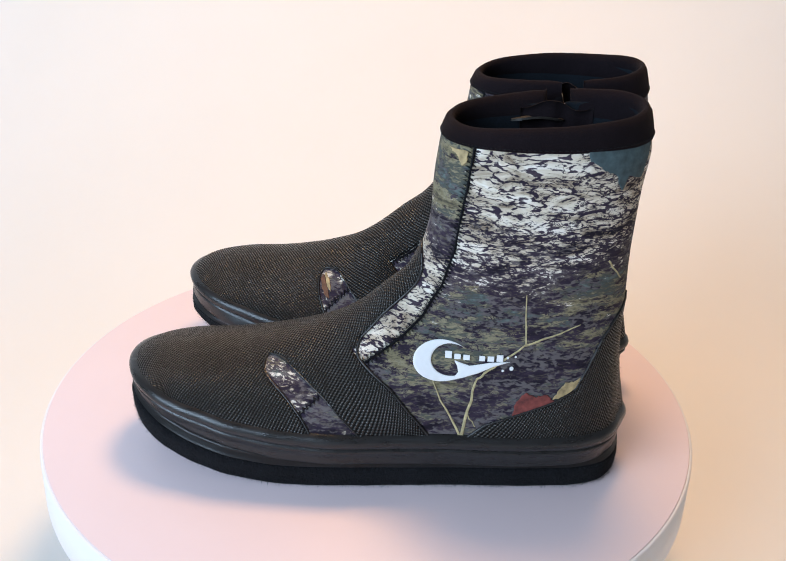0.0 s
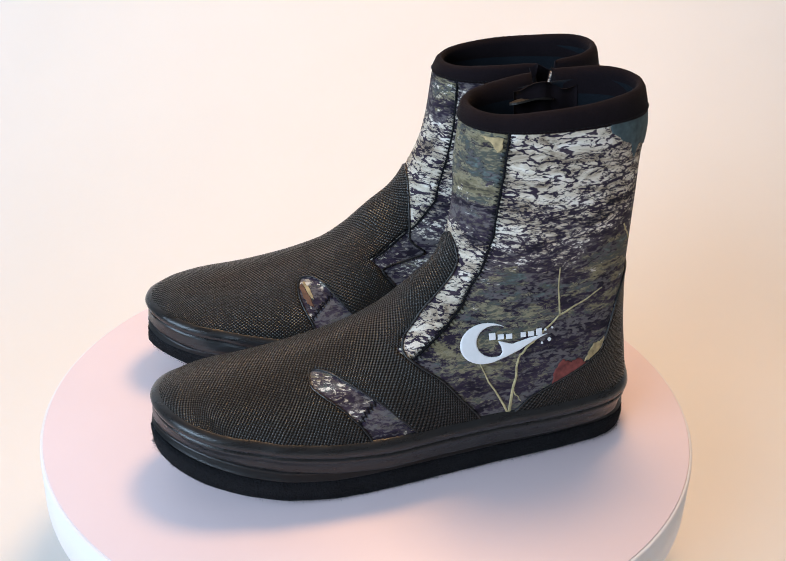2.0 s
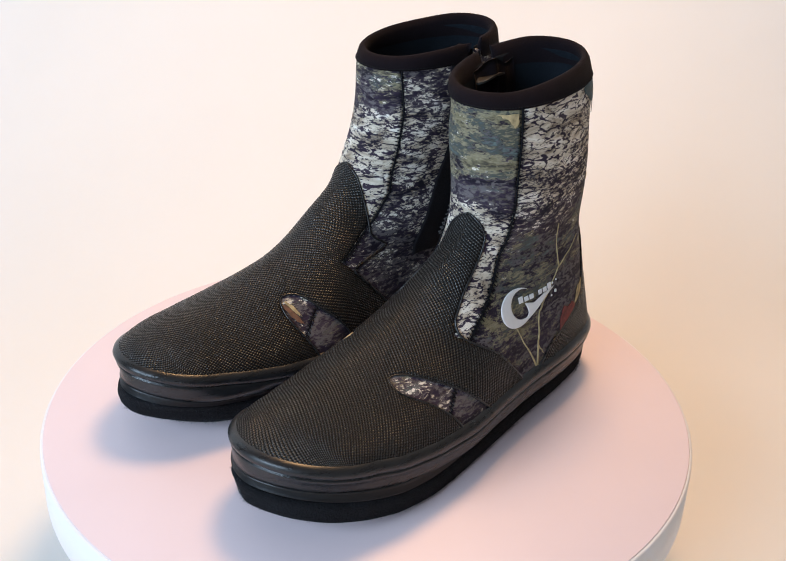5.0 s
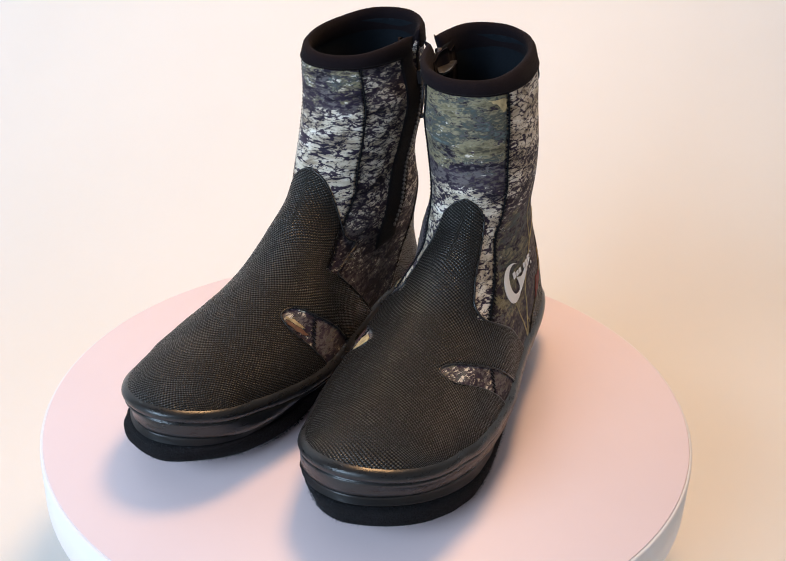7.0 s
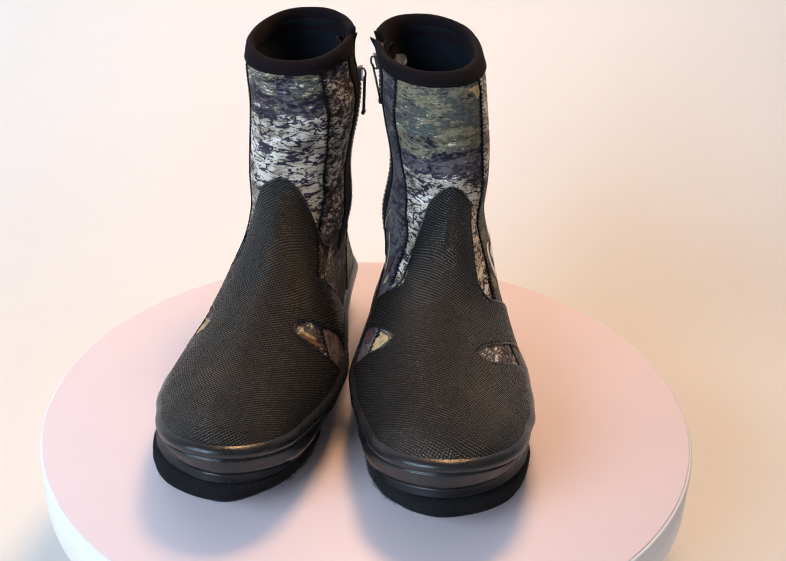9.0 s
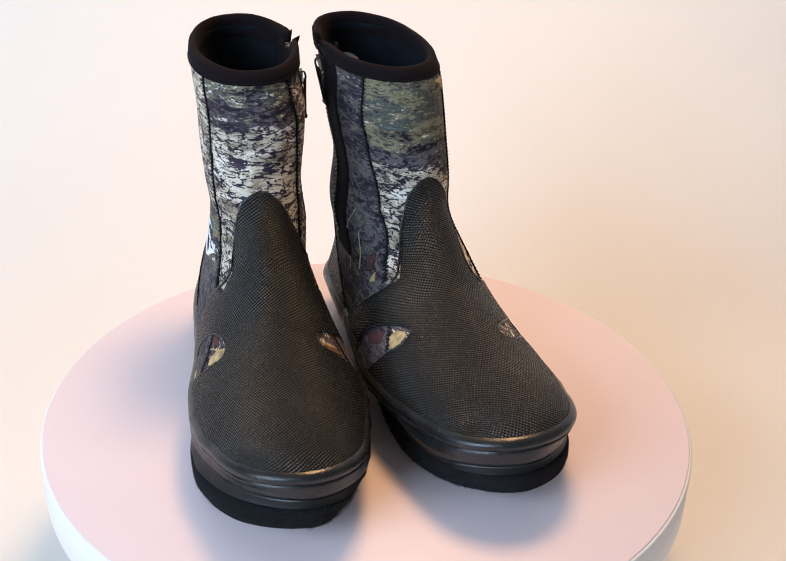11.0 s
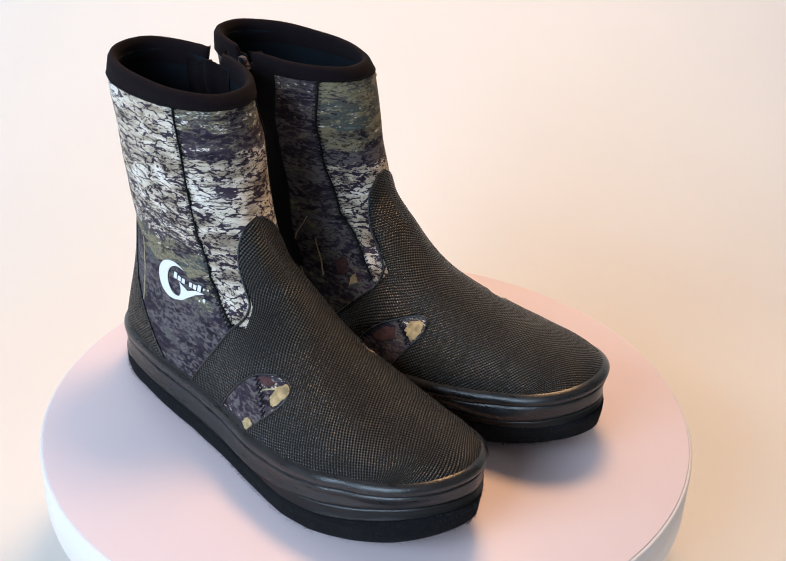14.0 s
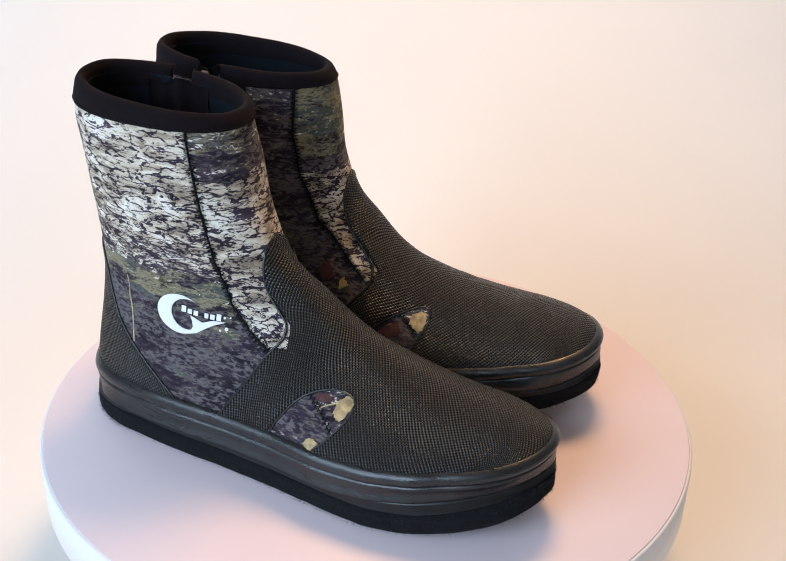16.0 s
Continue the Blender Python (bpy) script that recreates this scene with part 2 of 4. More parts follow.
def lathe(profile, n=96):
    """Verts and faces of a turned form from (radius, z) rows, closed at both ends."""
    verts, faces = [], []
    for r, z in profile:
        verts += [(r * math.cos(2 * math.pi * k / n), r * math.sin(2 * math.pi * k / n), z) for k in range(n)]
    for j in range(len(profile) - 1):
        for k in range(n):
            a, c = j * n + k, j * n + (k + 1) % n
            faces.append((a, c, c + n, a + n))
    faces.append(tuple(range(n))[::-1])
    faces.append(tuple(range((len(profile) - 1) * n, len(profile) * n)))
    return verts, faces


def tube(points, radius, n=6, closed=False):
    """A thread or rod along points; verts and faces."""
    pts = [Vector(p) for p in points]
    verts, faces, up = [], [], Vector((0.13, 0.21, 0.97))
    m = len(pts)
    for k, p in enumerate(pts):
        d = (pts[(k + 1) % m] - pts[k - 1]) if closed or 0 < k < m - 1 else (pts[min(k + 1, m - 1)] - pts[max(k - 1, 0)])
        d.normalize()
        a = d.cross(up).normalized()
        c = d.cross(a).normalized()
        verts += [p + radius * (math.cos(2 * math.pi * j / n) * a + math.sin(2 * math.pi * j / n) * c) for j in range(n)]
    for k in range(m if closed else m - 1):
        for j in range(n):
            a, b = k * n + j, k * n + (j + 1) % n
            c, d = ((k + 1) % m) * n + (j + 1) % n, ((k + 1) % m) * n + j
            faces.append((a, b, c, d))
    if not closed:
        faces += [tuple(range(n))[::-1], tuple(range((m - 1) * n, m * n))]
    return verts, faces


def joined(pieces):
    verts, faces = [], []
    for v, f in pieces:
        k = len(verts)
        verts += list(v)
        faces += [tuple(i + k for i in q) for q in f]
    return verts, faces


# ---- the setting ----
def backdrop():
    """One sheet of paper: flat under the turntable, swept up behind it."""
    path = [(-2.2, 0.0)]
    fold, r = 0.26, 0.58
    path += [(fold, 0.0)]
    path += [(fold + r * math.sin(radians(a)), r - r * math.cos(radians(a))) for a in range(6, 91, 6)]
    path += [(fold + r, 2.4)]
    n, verts, faces = 24, [], []
    for y, z in path:
        verts += [(-2.2 + 4.4 * k / (n - 1), y, z) for k in range(n)]
    for j in range(len(path) - 1):
        for k in range(n - 1):
            a = j * n + k
            faces.append((a, a + 1, a + n + 1, a + n))
    ob = solid("backdrop", verts, faces, M_PAPER)
    tagged(ob, "seamless cream paper backdrop swept up behind the turntable", "backdrop", kind="structure")


backdrop()


# The boot's form: a foot and a shaft, each a rounded solid, melted into one. Local metres: x from heel to toe, y outwards, z up.


def smooth(q, xs, ys, h=0.004):
    q = np.asarray(q, float)
    return sum(w * np.interp(q + k * h, xs, ys) for k, w in ((-2, 0.1), (-1, 0.2), (0, 0.4), (1, 0.2), (2, 0.1)))


SOLE_X = [0.0, 0.002, 0.006, 0.014, 0.03, 0.065, 0.1, 0.14, 0.17, 0.2, 0.225, 0.245, 0.26, 0.27, 0.277, 0.28, 0.281]
SOLE_OUT = [0.001, 0.011, 0.0185, 0.0255, 0.0305, 0.0335, 0.0345, 0.037, 0.0405, 0.0435, 0.0425, 0.037, 0.029, 0.02, 0.01, 0.0025, -0.006]
SOLE_IN = [0.001, -0.009, -0.0155, -0.0215, -0.0265, -0.029, -0.0315, -0.0365, -0.0415, -0.045, -0.0455, -0.043, -0.037, -0.029, -0.02, -0.0135, -0.006]
TOP_X = [-0.01, 0.06, 0.10, 0.125, 0.1385, 0.155, 0.169, 0.1967, 0.225, 0.253, 0.262, 0.272, 0.29]
TOP_Z = [0.0689, 0.1061, 0.1183, 0.117, 0.11, 0.0945, 0.0847, 0.0747, 0.067, 0.0645, 0.0645, 0.066, 0.070]
SHAFT_Z = [0.0, 0.035, 0.069, 0.095, 0.107, 0.123, 0.138, 0.15, 0.173, 0.192, 0.203, 0.22]
SHAFT_FRONT = [0.1399, 0.1362, 0.1314, 0.1243, 0.1229, 0.1208, 0.117, 0.1139, 0.1123, 0.1096, 0.1078, 0.1044]
SHAFT_BACK = [0.0036, 0.0047, 0.0066, 0.0068, 0.006, 0.0069, 0.0065, 0.0056, 0.0038, 0.0019, 0.0040, 0.0072]
SHAFT_HALF = [0.0265, 0.0288, 0.0326, 0.033, 0.0312, 0.0315, 0.0326, 0.0338, 0.0338, 0.0312, 0.031, 0.0301]
SHAFT_MID = [0.0127, 0.0126, 0.0034, -0.0022, -0.0030, -0.0026, -0.0036, -0.0048, -0.0067, -0.0047, -0.0060, -0.0074]


def outline(x, grow=0.0):
    """The sole's edges at x: outer and inner y."""
    k = (0.281 + 2 * grow) / 0.281
    q = (x + grow) / k
    o, i = smooth(q, SOLE_X, SOLE_OUT, 0.0015), smooth(q, SOLE_X, SOLE_IN, 0.0015)
    m, w = (o + i) / 2, (o - i) / 2
    return m, np.maximum(w * (1 + grow / 0.04), 1e-5)


def spring(x):
    """How far the sole rises towards the toe."""
    return 0.0135 * np.clip((x - 0.17) / 0.105, 0, 1.2) ** 1.8


UPPER_X = [0.0, 0.06, 0.12, 0.16, 0.20, 0.24, 0.28]
UPPER_W = [0.99, 1.0251, 1.0551, 1.055, 1.02, 1.0, 0.985]
DOME_Q = [1.0826, 1.4425, 1.5278, 1.5586, 1.6343, 1.6537, 1.5522]
DOME = [1.2481, 0.2812]


def form(p):
    """Below 1 inside, 1 on the skin; p in units of S metres."""
    x, y, z = p[..., 0], p[..., 1], p[..., 2]
    m, w = outline(x)
    m = m + 0.0022 * smooth(x, [0.16, 0.22], [0.0, 1.0])
    w = np.where(x > 0.238, 0.0412, np.maximum(w, 0.014)) * smooth(x, UPPER_X, UPPER_W)
    zb = 0.033 + spring(x)
    top = np.maximum(smooth(x, TOP_X, TOP_Z) - zb, 0.014)
    t = (z - zb) / top
    q = smooth(x, UPPER_X, DOME_Q)
    dome = np.where(t > 0, np.abs(t) ** q, (np.abs(t) * 0.2) ** q)
    tip = np.clip((x - 0.235) / (DOME[1] - 0.235), 0, None) ** 2.3 + np.clip((0.03 - x) / 0.033, 0, None) ** 3
    u = (y - m * (1 - 0.25 * np.clip(t, 0, 1))) / w
    e = DOME[0] + smooth(x, [0.17, 0.24, 0.28], [0.0, 0.6, 0.75])
    foot = ((u * u + 0.12) ** (e / 2) - 0.12 ** (e / 2) + dome + tip) ** 0.5
    f, b = smooth(z, SHAFT_Z, SHAFT_FRONT), smooth(z, SHAFT_Z, SHAFT_BACK)
    c, h = smooth(z, SHAFT_Z, SHAFT_MID), smooth(z, SHAFT_Z, SHAFT_HALF)
    shaft = (np.abs((x - (f + b) / 2) / ((f - b) / 2)) ** 2.25 + np.abs((y - c) / h) ** 2.25) ** 0.5
    k = 9
    return (np.maximum(foot, 0.05) ** -k + np.maximum(shaft, 0.05) ** -k) ** (-1 / k)


def slope(p, d=4e-4):
    g = np.stack([(form(p + d * e) - form(p - d * e)) / (2 * d) for e in np.eye(3)], -1)
    return g


def settle(p, steps=4):
    """Brings points onto the skin; returns them with their normals."""
    for _ in range(steps):
        g = slope(p)
        d = ((form(p) - 1) / np.maximum((g * g).sum(-1), 1.0))[..., None] * g
        p = p - d * np.minimum(1, 0.0015 / np.maximum(np.linalg.norm(d, axis=-1, keepdims=True), 1e-9))
    g = slope(p)
    return p, g / np.maximum(np.linalg.norm(g, axis=-1, keepdims=True), 1e-9)


# ---- the boots' skin as a mesh, cut into panels ----
def skin():
    """The skin as triangles: cells of a fine grid that it crosses, one point a cell, drawn onto it."""
    step = 0.0024
    lo, hi = np.array([-0.012, -0.062, 0.012]), np.array([0.292, 0.052, 0.224])
    n = np.ceil((hi - lo) / step).astype(int)
    axes = [lo[k] + step * np.arange(n[k]) for k in range(3)]
    grid = np.stack(np.meshgrid(*axes, indexing="ij"), -1)
    inside = form(grid) < 1
    count = sum(inside[a:n[0] - 1 + a, b:n[1] - 1 + b, c:n[2] - 1 + c].astype(int) for a in (0, 1) for b in (0, 1) for c in (0, 1))
    active = (count > 0) & (count < 8)
    number = np.full(active.shape, -1)
    number[active] = np.arange(active.sum())
    cells = np.argwhere(active)
    points, _ = settle(lo + step * (cells + 0.5), 6)
    quads = []
    for ax in range(3):
        a, b = [(1, 2), (2, 0), (0, 1)][ax]
        s0 = [slice(1, n[k] - 1) for k in range(3)]
        s1 = list(s0)
        s0[ax], s1[ax] = slice(0, n[ax] - 1), slice(1, n[ax])
        flip = inside[tuple(s0)] != inside[tuple(s1)]
        for idx in np.argwhere(flip):
            base = idx + 1
            base[ax] = idx[ax]
            ea, eb = np.eye(3, dtype=int)[a], np.eye(3, dtype=int)[b]
            q = [number[tuple(base - ea - eb)], number[tuple(base - eb)], number[tuple(base)], number[tuple(base - ea)]]
            if min(q) >= 0:
                quads.append(q if inside[tuple(base)] else q[::-1])
    quads = np.array(quads)
    tris = np.concatenate([quads[:, [0, 1, 2]], quads[:, [0, 2, 3]]])
    return points, tris


def cut(points, tris, value):
    """The part of a triangle mesh where value > 0, cut cleanly along value = 0."""
    keep = value > 0
    k = keep[tris]
    whole = tris[k.all(1)]
    pts, made, out = list(points), {}, []

    def between(i, j):
        key = (min(i, j), max(i, j))
        if key not in made:
            t = value[i] / (value[i] - value[j])
            made[key] = len(pts)
            pts.append(points[i] + t * (points[j] - points[i]))
        return made[key]

    for tri in tris[k.any(1) & ~k.all(1)]:
        ring = []
        for a in range(3):
            i, j = tri[a], tri[(a + 1) % 3]
            if keep[i]:
                ring.append(i)
            if keep[i] != keep[j]:
                ring.append(between(i, j))
        for a in range(1, len(ring) - 1):
            out.append((ring[0], ring[a], ring[a + 1]))
    tris = np.concatenate([whole, np.array(out, int).reshape(-1, 3)])
    used = np.unique(tris)
    back = np.full(len(pts), -1)
    back[used] = np.arange(len(used))
    return np.array(pts)[used], back[tris]


def thick(points, tris, out, inner):
    """A shell round the skin from inner to out, with walls along its open edges. Returns verts and faces."""
    p, nrm = settle(points, 1)
    n = len(p)
    verts = np.concatenate([p + out * nrm, p + inner * nrm])
    edges = {}
    for t in tris:
        for a in range(3):
            i, j = int(t[a]), int(t[(a + 1) % 3])
            edges[(i, j)] = 1
    rim = [(i, j) for i, j in edges if (j, i) not in edges]
    faces = [tuple(t) for t in tris] + [tuple(t[::-1] + n) for t in tris] + [(j, i, i + n, j + n) for i, j in rim]
    # a soft edge: the outermost ring sinks a little
    for i, j in rim:
        verts[i] = p[i] + (inner + 0.55 * (out - inner)) * nrm[i]
    return verts, faces


def in_polygon(x, z, poly):
    """Signed distance to a polygon, positive inside."""
    d, inside = np.full(x.shape, 1e9), np.zeros(x.shape, bool)
    for (ax, az), (bx, bz) in zip(poly, poly[1:] + poly[:1]):
        ex, ez = bx - ax, bz - az
        t = np.clip(((x - ax) * ex + (z - az) * ez) / (ex * ex + ez * ez), 0, 1)
        d = np.minimum(d, np.hypot(x - ax - t * ex, z - az - t * ez))
        if az != bz:
            inside ^= ((az > z) != (bz > z)) & (x < ax + (z - az) / (bz - az) * ex)
    return np.where(inside, d, -d)


def rounded(poly, times=2):
    for _ in range(times):
        poly = [q for (ax, az), (bx, bz) in zip(poly, poly[1:] + poly[:1])
                for q in ((0.75 * ax + 0.25 * bx, 0.75 * az + 0.25 * bz), (0.25 * ax + 0.75 * bx, 0.25 * az + 0.75 * bz))]
    return poly


def mid(p):
    return smooth(p[:, 2], SHAFT_Z, SHAFT_MID)


def line(*rows):
    """A line up the boot as rows of z, x."""
    return [r[0] for r in rows], [r[1] for r in rows]


# The panels' edges on the outer (1) and inner (-1) side of each boot, in the drawing's x and z.
LINES_L = dict(
    seam={1: line((0.02, 0.20), (0.0731, 0.1538), (0.0755, 0.1505), (0.0875, 0.1350), (0.10, 0.1221), (0.1185, 0.1105), (0.1403, 0.1031), (0.1738, 0.0967), (0.1963, 0.0938)),
          -1: line((0.02, 0.20), (0.0782, 0.1421), (0.0889, 0.1306), (0.1104, 0.1085), (0.1392, 0.0950), (0.1689, 0.0910), (0.1956, 0.0924))},
    rear={1: line((0.02, 0.105), (0.0339, 0.1140), (0.0394, 0.1165), (0.0529, 0.1290), (0.0615, 0.1367), (0.0731, 0.1538), (0.0800, 0.1640)),
          -1: line((0.02, 0.088), (0.0449, 0.1137), (0.0734, 0.1438), (0.0800, 0.1510))},
    tongue=line((0.06, 0.06), (0.0760, 0.0310), (0.0790, 0.0255), (0.0833, 0.0215), (0.0956, 0.0175), (0.1107, 0.0145), (0.1240, 0.0125), (0.1300, 0.0085), (0.1335, 0.0045), (0.1350, 0.0), (0.15, -0.05)),
    patch={1: rounded([(0.2075, 0.0640), (0.2065, 0.0690), (0.1979, 0.0692), (0.1889, 0.0655), (0.1794, 0.0600), (0.1707, 0.0546), (0.1606, 0.0449), (0.1519, 0.0363), (0.1480, 0.028), (0.1782, 0.028), (0.1782, 0.0369), (0.1836, 0.0455), (0.1927, 0.0546), (0.2030, 0.0610)]),
           -1: rounded([(0.136, 0.028), (0.1420, 0.0440), (0.1490, 0.0528), (0.1580, 0.0595), (0.1656, 0.0632), (0.1760, 0.0668), (0.1835, 0.0672), (0.1845, 0.0600), (0.1785, 0.0527), (0.1740, 0.0450), (0.1690, 0.0370), (0.168, 0.028)])},
    patch_seam={1: ((0.1855, 0.0463), (0.1733, 0.0573)), -1: ((0.1655, 0.0640), (0.1795, 0.0500))},
    heel=[(0.102, 0.026), (0.0974, 0.0345), (0.0844, 0.0446), (0.0659, 0.0511), (0.0471, 0.0569), (0.0345, 0.0628), (0.0280, 0.0734), (0.0205, 0.0886), (0.0125, 0.0985), (0.004, 0.1080), (-0.002, 0.112), (-0.03, 0.112), (-0.03, 0.01), (0.10, 0.01)])
LINES_R = dict(
    seam={1: line((0.02, 0.18), (0.0770, 0.1301), (0.0842, 0.1169), (0.0971, 0.1042), (0.1212, 0.0963), (0.1469, 0.0928), (0.1750, 0.0904), (0.1979, 0.0885)),
          -1: line((0.02, 0.20), (0.0809, 0.1418), (0.0865, 0.1327), (0.1013, 0.1146), (0.1186, 0.1040), (0.1452, 0.1010), (0.1761, 0.1000), (0.1963, 0.0983))},
    rear={1: line((0.02, 0.094), (0.0373, 0.1045), (0.0605, 0.1208), (0.0770, 0.1301), (0.0810, 0.1330)),
          -1: line((0.02, 0.090), (0.0533, 0.1188), (0.0804, 0.1421), (0.0810, 0.1425))},
    tongue=line((0.06, 0.06), (0.0770, 0.0345), (0.0800, 0.0315), (0.0860, 0.0280), (0.0920, 0.0245), (0.1027, 0.0210), (0.1120, 0.0180), (0.1220, 0.0145), (0.1285, 0.0110), (0.1330, 0.0055), (0.1348, 0.0), (0.15, -0.05)),
    patch={1: rounded([(0.1340, 0.028), (0.1382, 0.0385), (0.1459, 0.0510), (0.1541, 0.0615), (0.1655, 0.0665), (0.1762, 0.0668), (0.1835, 0.0640), (0.1832, 0.0582), (0.1790, 0.0519), (0.1731, 0.0443), (0.1659, 0.0378), (0.1640, 0.028)]),
           -1: rounded([(0.145, 0.028), (0.1500, 0.0420), (0.1577, 0.0530), (0.1682, 0.0630), (0.1740, 0.0690), (0.1800, 0.0710), (0.1880, 0.0698), (0.1892, 0.0610), (0.1831, 0.0492), (0.1770, 0.0380), (0.176, 0.028)])},
    patch_seam={1: ((0.1575, 0.0628), (0.1748, 0.0497)), -1: ((0.1675, 0.0630), (0.1835, 0.0480))},
    heel=[(0.088, 0.026), (0.0800, 0.0340), (0.0737, 0.0381), (0.0554, 0.0504), (0.0413, 0.0599), (0.0302, 0.0690), (0.0225, 0.0810), (0.0145, 0.0969), (0.0073, 0.1106), (-0.002, 0.117), (-0.03, 0.117), (-0.03, 0.01), (0.08, 0.01)])
ZIP_TOP = (0.0470, 0.1920)


def zip_line(z):
    return np.interp(z, [0.075, 0.081, 0.107, 0.135, 0.165, 0.192], [0.0680, 0.0655, 0.0560, 0.0470, 0.0450, 0.0470])


def two_sided(p, edges, at=0.0):
    """The x of a line that differs on the two sides, melted over the middle."""
    x, y, z = p.T
    k = np.clip((y - at) / 0.016 + 0.5, 0, 1)
    return k * np.interp(z, *edges[1]) + (1 - k) * np.interp(z, *edges[-1])


def vamp_field(p, g):
    x, y, z = p.T
    low = np.minimum(x - two_sided(p, g["rear"]), 0.0800 - z)
    tongue = np.minimum(np.interp(z, *g["tongue"]) - np.abs(y + 0.002), np.minimum(x - two_sided(p, g["seam"]) - 0.0015, z - 0.0785))
    return np.maximum(low, tongue)


def hole_field(p, side, g):
    x, y, z = p.T
    return np.minimum(in_polygon(x, z, g["patch"][side]), side * (y + 0.004))


def notch_field(p, open_z):
    """Positive inside the slit where the zip lies open at the top."""
    x, y, z = p.T
    gap = 0.0070 * np.clip((z - open_z) / (0.212 - open_z), 0, 1) ** 0.8
    return np.where(y < mid(p), gap - np.abs(x - zip_line(z)), -1.0)


def side_point(x, z, side):
    """Points of the skin on one side, at the drawing's x and z."""
    x, z = np.asarray(x, float), np.asarray(z, float)
    lo, hi = np.full(x.shape, 0.0), np.full(x.shape, 0.075)
    for _ in range(40):
        m = (lo + hi) / 2
        into = form(np.stack([x, side * m, z], -1)) < 1
        lo, hi = np.where(into, m, lo), np.where(into, hi, m)
    return np.stack([x, side * lo, z], -1)


def decal(name, poly, side, parent, mat, flip, lift=0.0006, label=""):
    """A print: the polygon in x and z laid on the skin of one side."""
    xs, zs = [q[0] for q in poly], [q[1] for q in poly]
    n = 60
    gx, gz = np.meshgrid(np.linspace(min(xs) - 0.001, max(xs) + 0.001, n), np.linspace(min(zs) - 0.001, max(zs) + 0.001, n), indexing="ij")
    p = side_point(gx.ravel(), gz.ravel(), side)
    k = np.arange(n * n).reshape(n, n)
    tris = np.concatenate([np.stack([k[:-1, :-1], k[1:, :-1], k[1:, 1:]], -1).reshape(-1, 3), np.stack([k[:-1, :-1], k[1:, 1:], k[:-1, 1:]], -1).reshape(-1, 3)])
    if side > 0:
        tris = tris[:, ::-1]
    p, tris = cut(p, tris, in_polygon(p[:, 0], p[:, 2], poly))
    v, f = thick(p, tris, lift, lift - 0.0004)
    return place(name, v, f, mat, parent, flip, label)


# How each worn boot departs from the drawing: its shaft by height, its foot by length.
FORM_L = dict(lean_x=[-0.001, 0.0026, 0.004, 0.0033], lean_y=[0.0007, 0.006, 0.0042, -0.0025], long=[-0.0304, -0.0163, 0.0071, 0.0348], wide=[-0.0106, -0.0475, -0.0298, 0.0809],
             foot_y=[0.0044, 0.0006, -0.0019, -0.0059, -0.0068], foot_wide=[-0.0334, 0.0213, 0.0535, 0.0279, -0.0224], foot_high=[0.0592, 0.0431, 0.0027, -0.0642, -0.1489],
             toe=0.0036, heel=-0.0052, top=-0.0019, spring=0.0032, felt=(0.0026, -0.0061))
FORM_R = dict(lean_x=[0.0007, -0.0001, -0.0044, -0.0028], lean_y=[-0.0014, 0.0018, 0.0034, 0.0071], long=[0.0123, 0.0062, -0.0198, -0.0346], wide=[-0.0551, -0.0696, -0.0198, 0.0651],
             foot_y=[-0.005, -0.0017, -0.001, -0.0003, 0.0016], foot_wide=[-0.0897, -0.0911, -0.0448, -0.0063, -0.1056], foot_high=[0.1027, 0.0934, 0.0452, -0.0339, -0.1423],
             toe=0.0015, heel=0.0022, top=-0.0017, spring=0.0024, felt=(0.0058, -0.0082))


def worn(v, w):
    x, y, z = v.T

    def by_height(k):
        return smooth(z, [0.05, 0.09, 0.13, 0.17, 0.21], [0.0] + w[k], 0.008)

    def by_length(k):
        return smooth(x, [0.0, 0.07, 0.14, 0.20, 0.28], w[k], 0.010)

    foot = np.clip((0.13 - z) / 0.07, 0, 1)
    foot = foot * foot * (3 - 2 * foot)
    m, c = outline(np.clip(x, 0.001, 0.2805))[0], smooth(z, SHAFT_Z, SHAFT_MID)
    low = np.clip((0.028 - z) / 0.010, 0, 1)
    x1 = 0.058 + (x - 0.058) * (1 + by_height("long")) + by_height("lean_x")
    x1 = x1 + foot * (w["toe"] * np.clip((x - 0.14) / 0.14, 0, 1.1) - w["heel"] * np.clip((0.07 - x) / 0.07, 0, 1.1))
    y1 = c + (y - c) * (1 + by_height("wide")) + by_height("lean_y") + foot * (by_length("foot_y") + (y - m) * by_length("foot_wide"))
    y1 = y1 + low * (w["felt"][0] * np.clip((y - m) / 0.03, 0, 1) - w["felt"][1] * np.clip((m - y) / 0.03, 0, 1))
    z1 = z + np.clip(z - 0.036, 0, None) * foot * by_length("foot_high") + w["top"] * np.clip((z - 0.12) / 0.09, 0, 1)
    z1 = z1 + w["spring"] * np.clip((x - 0.19) / 0.09, 0, 1.1) ** 1.5
    return np.stack([x1, y1, z1], 1)


